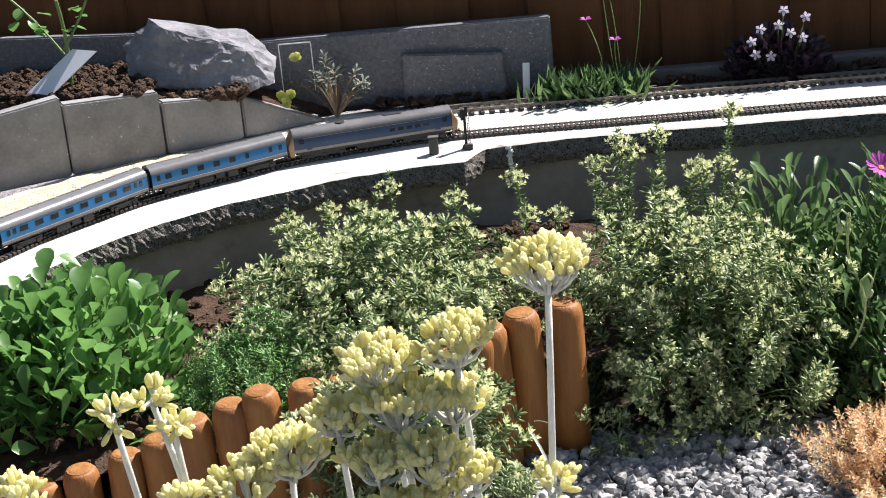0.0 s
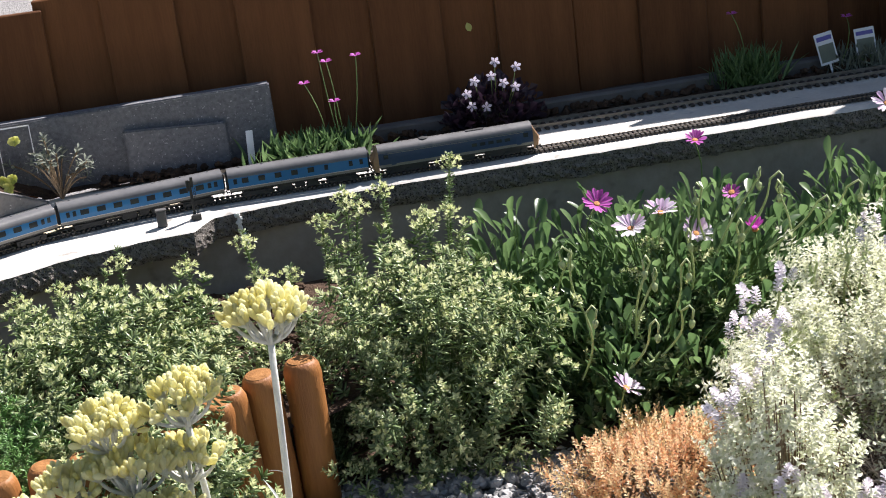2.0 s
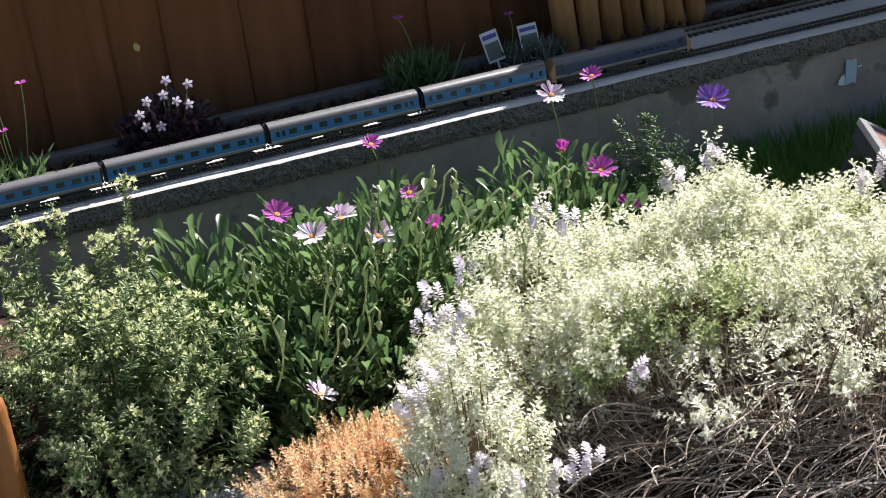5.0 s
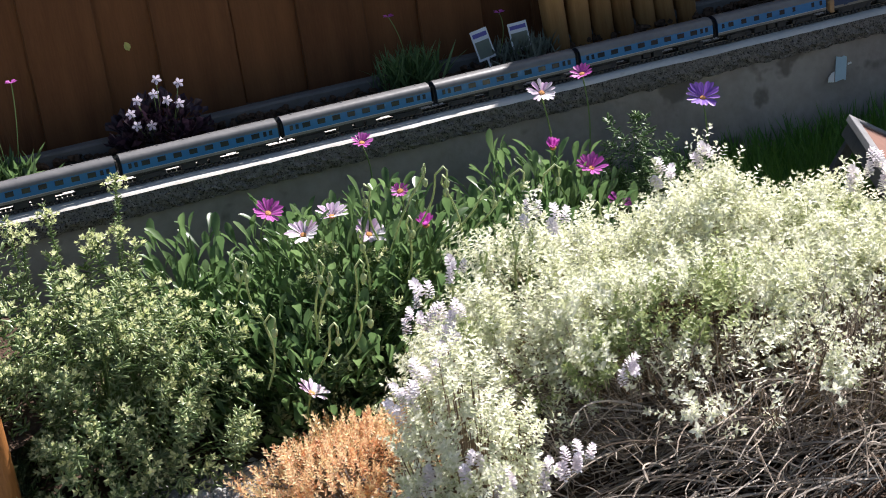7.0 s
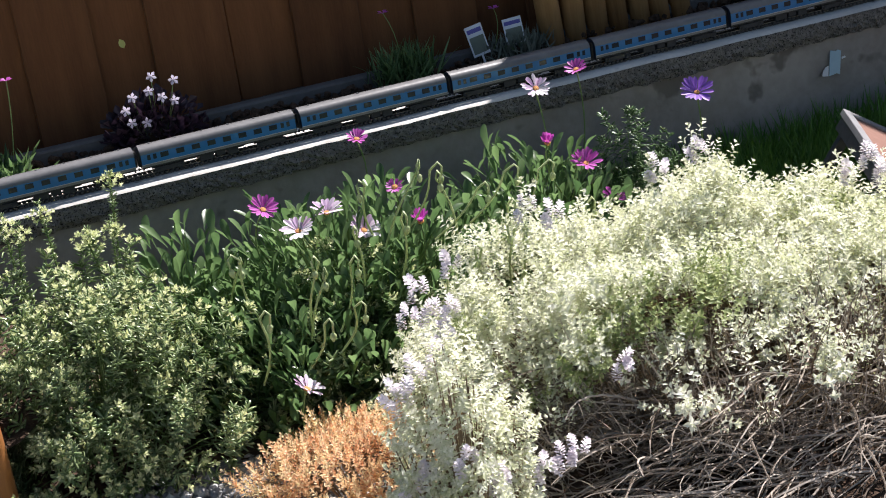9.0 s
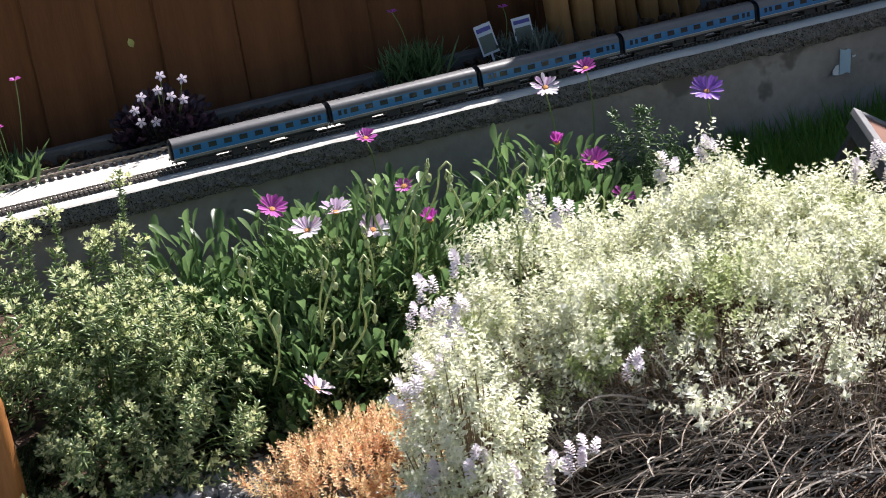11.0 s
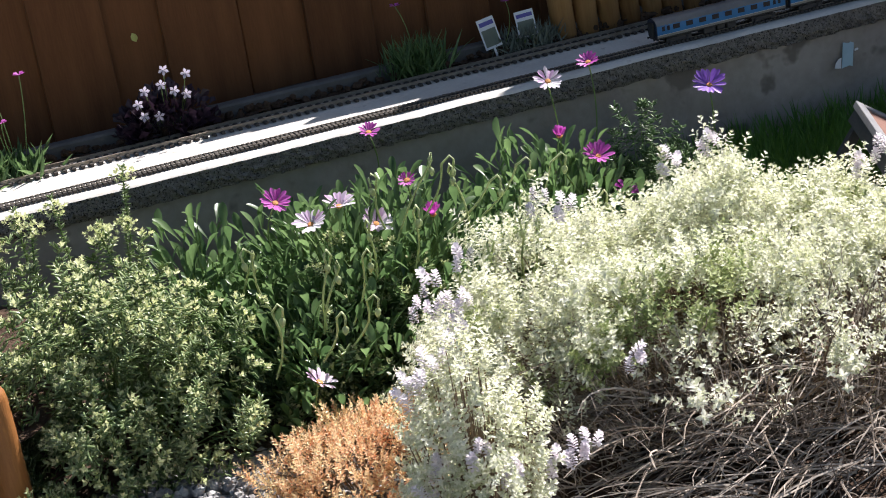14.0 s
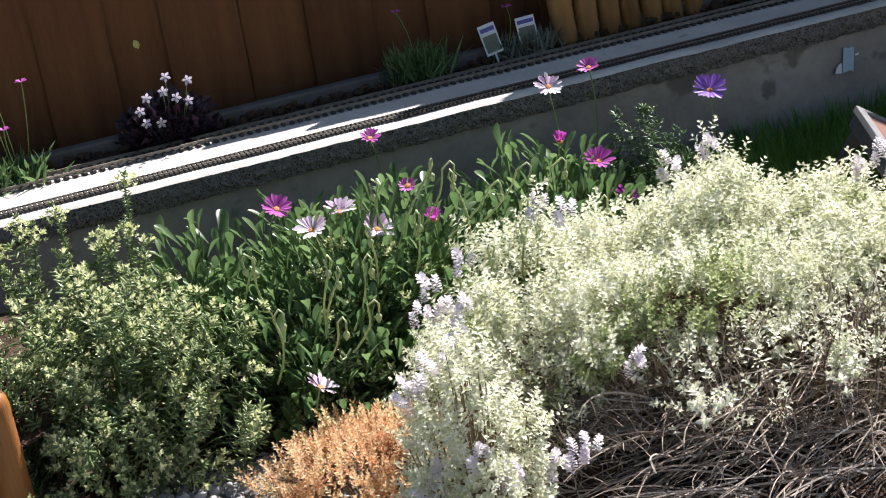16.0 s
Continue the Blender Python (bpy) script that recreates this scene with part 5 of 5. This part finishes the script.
def cold_frame():
    """A shallow framed tray on short legs, its top tilted level."""
    p = thing("planter_box", "small dark slate box with grey rim and terracotta-coloured top", "planter box", (0, 0, 0))
    put("box_side", box(0.004, -0.296, -0.036, 0.216, -0.004, -0.012, 0.001), DARKGREY, p)
    for q in ((0, -0.30, -0.012, 0.016, 0.0, 0.0), (0.204, -0.30, -0.012, 0.22, 0.0, 0.0), (0.0165, -0.016, -0.012, 0.2035, 0.0, 0.0), (0.0165, -0.30, -0.012, 0.2035, -0.284, 0.0)):
        put("rim", box(*q, 0.0012), SILVER, p)
    put("top_panel", box(0.017, -0.283, -0.0115, 0.203, -0.017, -0.004), BRICKRED, p, "terracotta-coloured top panel")
    for x in (0.02, 0.2):
        for y in (-0.28, -0.02):
            put("leg", box(x - 0.008, y - 0.008, GZ + 0.069, x + 0.008, y + 0.008, -0.0365), DARKGREY, p)
    p.matrix_basis = Matrix(((0.7935, 0.3667, 0.4856, 0.6210), (-0.2834, 0.9289, -0.2383, -0.3500), (-0.5385, 0.0515, 0.8411, -0.0690), (0.0000, 0.0000, 0.0000, 1.0000)))


cold_frame()
def sticker():
    p = thing("sticker", "torn pale blue patch peeling off the wall face", "sticker", (0.80, -0.0535, -0.085))
    def scrap(name, outline, m, label):
        v = [(x, y, z) for y in (-0.0008, 0.0004) for x, z in outline]
        n = len(outline)
        f = [tuple(range(n)), tuple(range(2 * n - 1, n - 1, -1))] + [(i, i + n, (i + 1) % n + n, (i + 1) % n) for i in range(n)]
        put(name, (np.array(v), f), m, p, label)
    scrap("blue_scrap", [(-0.012, -0.026), (0.004, -0.023), (0.011, -0.026), (0.014, 0.018), (0.008, 0.021), (0.003, 0.019), (-0.009, 0.022)], PALE_BLUE, "pale blue film")
    scrap("white_scrap", [(-0.027, -0.024), (-0.014, -0.026), (-0.013, -0.006), (-0.019, -0.008), (-0.025, -0.015)], LABEL_WHITE, "white torn backing")
    scrap("white_scrap", [(0.016, 0.002), (0.024, 0.004), (0.023, 0.007), (0.016, 0.006)], LABEL_WHITE, "white torn backing")
    p.matrix_basis = pose(0.80, -0.0545, -0.085, 0, 3, 0)


sticker()


def small_leaf(at):
    ob = put("leaf", spread_out(leaf(0.018, 0.012, 0.1, 0.2, 4, 0.5), frames([(0, 0, 0)], [(0.3, 0, -1)], 1.0, up=(0, -1, 0))), YELLOW_LEAF)
    ob.location = at
    return tagged(ob, "single pale green leaf caught on the fence", "leaf")


small_leaf((-0.425, 0.2925, 0.166))


def rose():
    p = thing("rose_shrub", "young rose shrub with round green leaves on the bank", "shrub", (-1.585, 0.06, 0.10))
    g = np.random.default_rng(91)
    st = [tube(arc_points((0, 0, 0), (0.0, 0, 0.16), (0.006, 0, 0), 7), 0.003, 6), tube(arc_points((0, 0, 0.07), (-0.075, 0, 0.17), (0, 0, 0.006), 6), 0.0022, 5), tube(arc_points((0, 0, 0.08), (0.055, 0, 0.17), (0, 0, -0.006), 6), 0.0022, 5)]
    put("stem", join(*st), STEM_GREEN, p)
    for x, z in ((-0.037, 0.134), (-0.017, 0.119), (-0.001, 0.136), (-0.032, 0.115), (0.035, 0.128), (0.041, 0.137), (0.022, 0.106), (-0.010, 0.109), (-0.068, 0.114), (0.030, 0.142), (-0.05, 0.150), (0.05, 0.105)):
        put("leaf", spread_out(leaf(0.026, 0.019, 0.2, 0.25, 5, 0.5), frames([(x - 0.01, g.normal() * 0.01, z)], [(g.normal() * 0.6, -0.5, g.normal() * 0.5 + 0.1)], g.uniform(0.8, 1.1))), SEDUM_LEAF, p, smooth=True)


rose()
slab([(-1.649, 0.03, 0.120), (-1.606, 0.015, 0.117), (-1.529, 0.045, 0.176), (-1.572, 0.06, 0.179)], 0.0012, LABEL_WHITE, "blank white plastic tag leaning on the soil", "plant_tag", "")["category"] = "plant label"


def succulent():
    p = thing("silver_plant", "straggly silver-grey plant with pale yellow tips by the slab", "plant", (-1.165, 0.155, 0.0))
    g = np.random.default_rng(95)
    sg = sprig(leaf(0.020, 0.007, 0.3, 0.3, 3, 0.6), 0.03, 12, seed=3)
    geo, st = [], []
    for k in range(16):
        a = g.uniform(-1.3, 1.3)
        e = np.array((math.sin(a) * g.uniform(0.05, 0.10), g.normal() * 0.012, math.cos(a) * g.uniform(0.02, 0.10) + 0.015))
        st.append(tube(arc_points((0, 0, 0), e, (0, 0, 0.01), 6), 0.0016, 5))
        geo.append(spread_out(sg, frames([e * 0.8], [e + g.normal(size=3) * 0.01], g.uniform(0.6, 1.0), [g.uniform(0, 6)])))
    put("stem", join(*st), TWIG, p)
    put("foliage", join(*geo), GREY_LEAF, p)
    for q in ((-0.088, -0.01, 0.050), (-0.080, -0.015, 0.040), (-0.072, -0.01, 0.052), (-0.058, -0.01, 0.115)):
        a = np.arange(8) * 0.785
        put("yellow_rosette", spread_out(leaf(0.015, 0.012, -0.2, 0.3, 4, 0.65), frames(np.tile(q, (8, 1)), np.c_[np.cos(a), -0.5 + 0 * a, np.sin(a)], g.uniform(0.6, 1, 8), up=(0, -1, 0))), YELLOW_LEAF, p, "pale yellow rosette of leaves")


succulent()
lab = put("plant_label", join(box(-0.028, -0.0006, 0.0, -0.0265, 0.0006, 0.085), box(0.0265, -0.0006, 0.0, 0.028, 0.0006, 0.085), box(-0.028, -0.0006, 0.083, 0.028, 0.0006, 0.085)), LABEL_WHITE)
lab.matrix_basis = pose(-1.226, 0.178, 0.045, 0, 0, 0)
tagged(lab, "thin pale wire frame label against the slab", "plant label")
mark = put("plant_label", box(-0.006, -0.001, 0, 0.006, 0.001, 0.062, 0.0006), LABEL_WHITE)
mark.matrix_basis = pose(-0.842, 0.172, 0.0, -8, 3, 0)
tagged(mark, "weathered white plastic label stuck in the soil", "plant label")


motions()
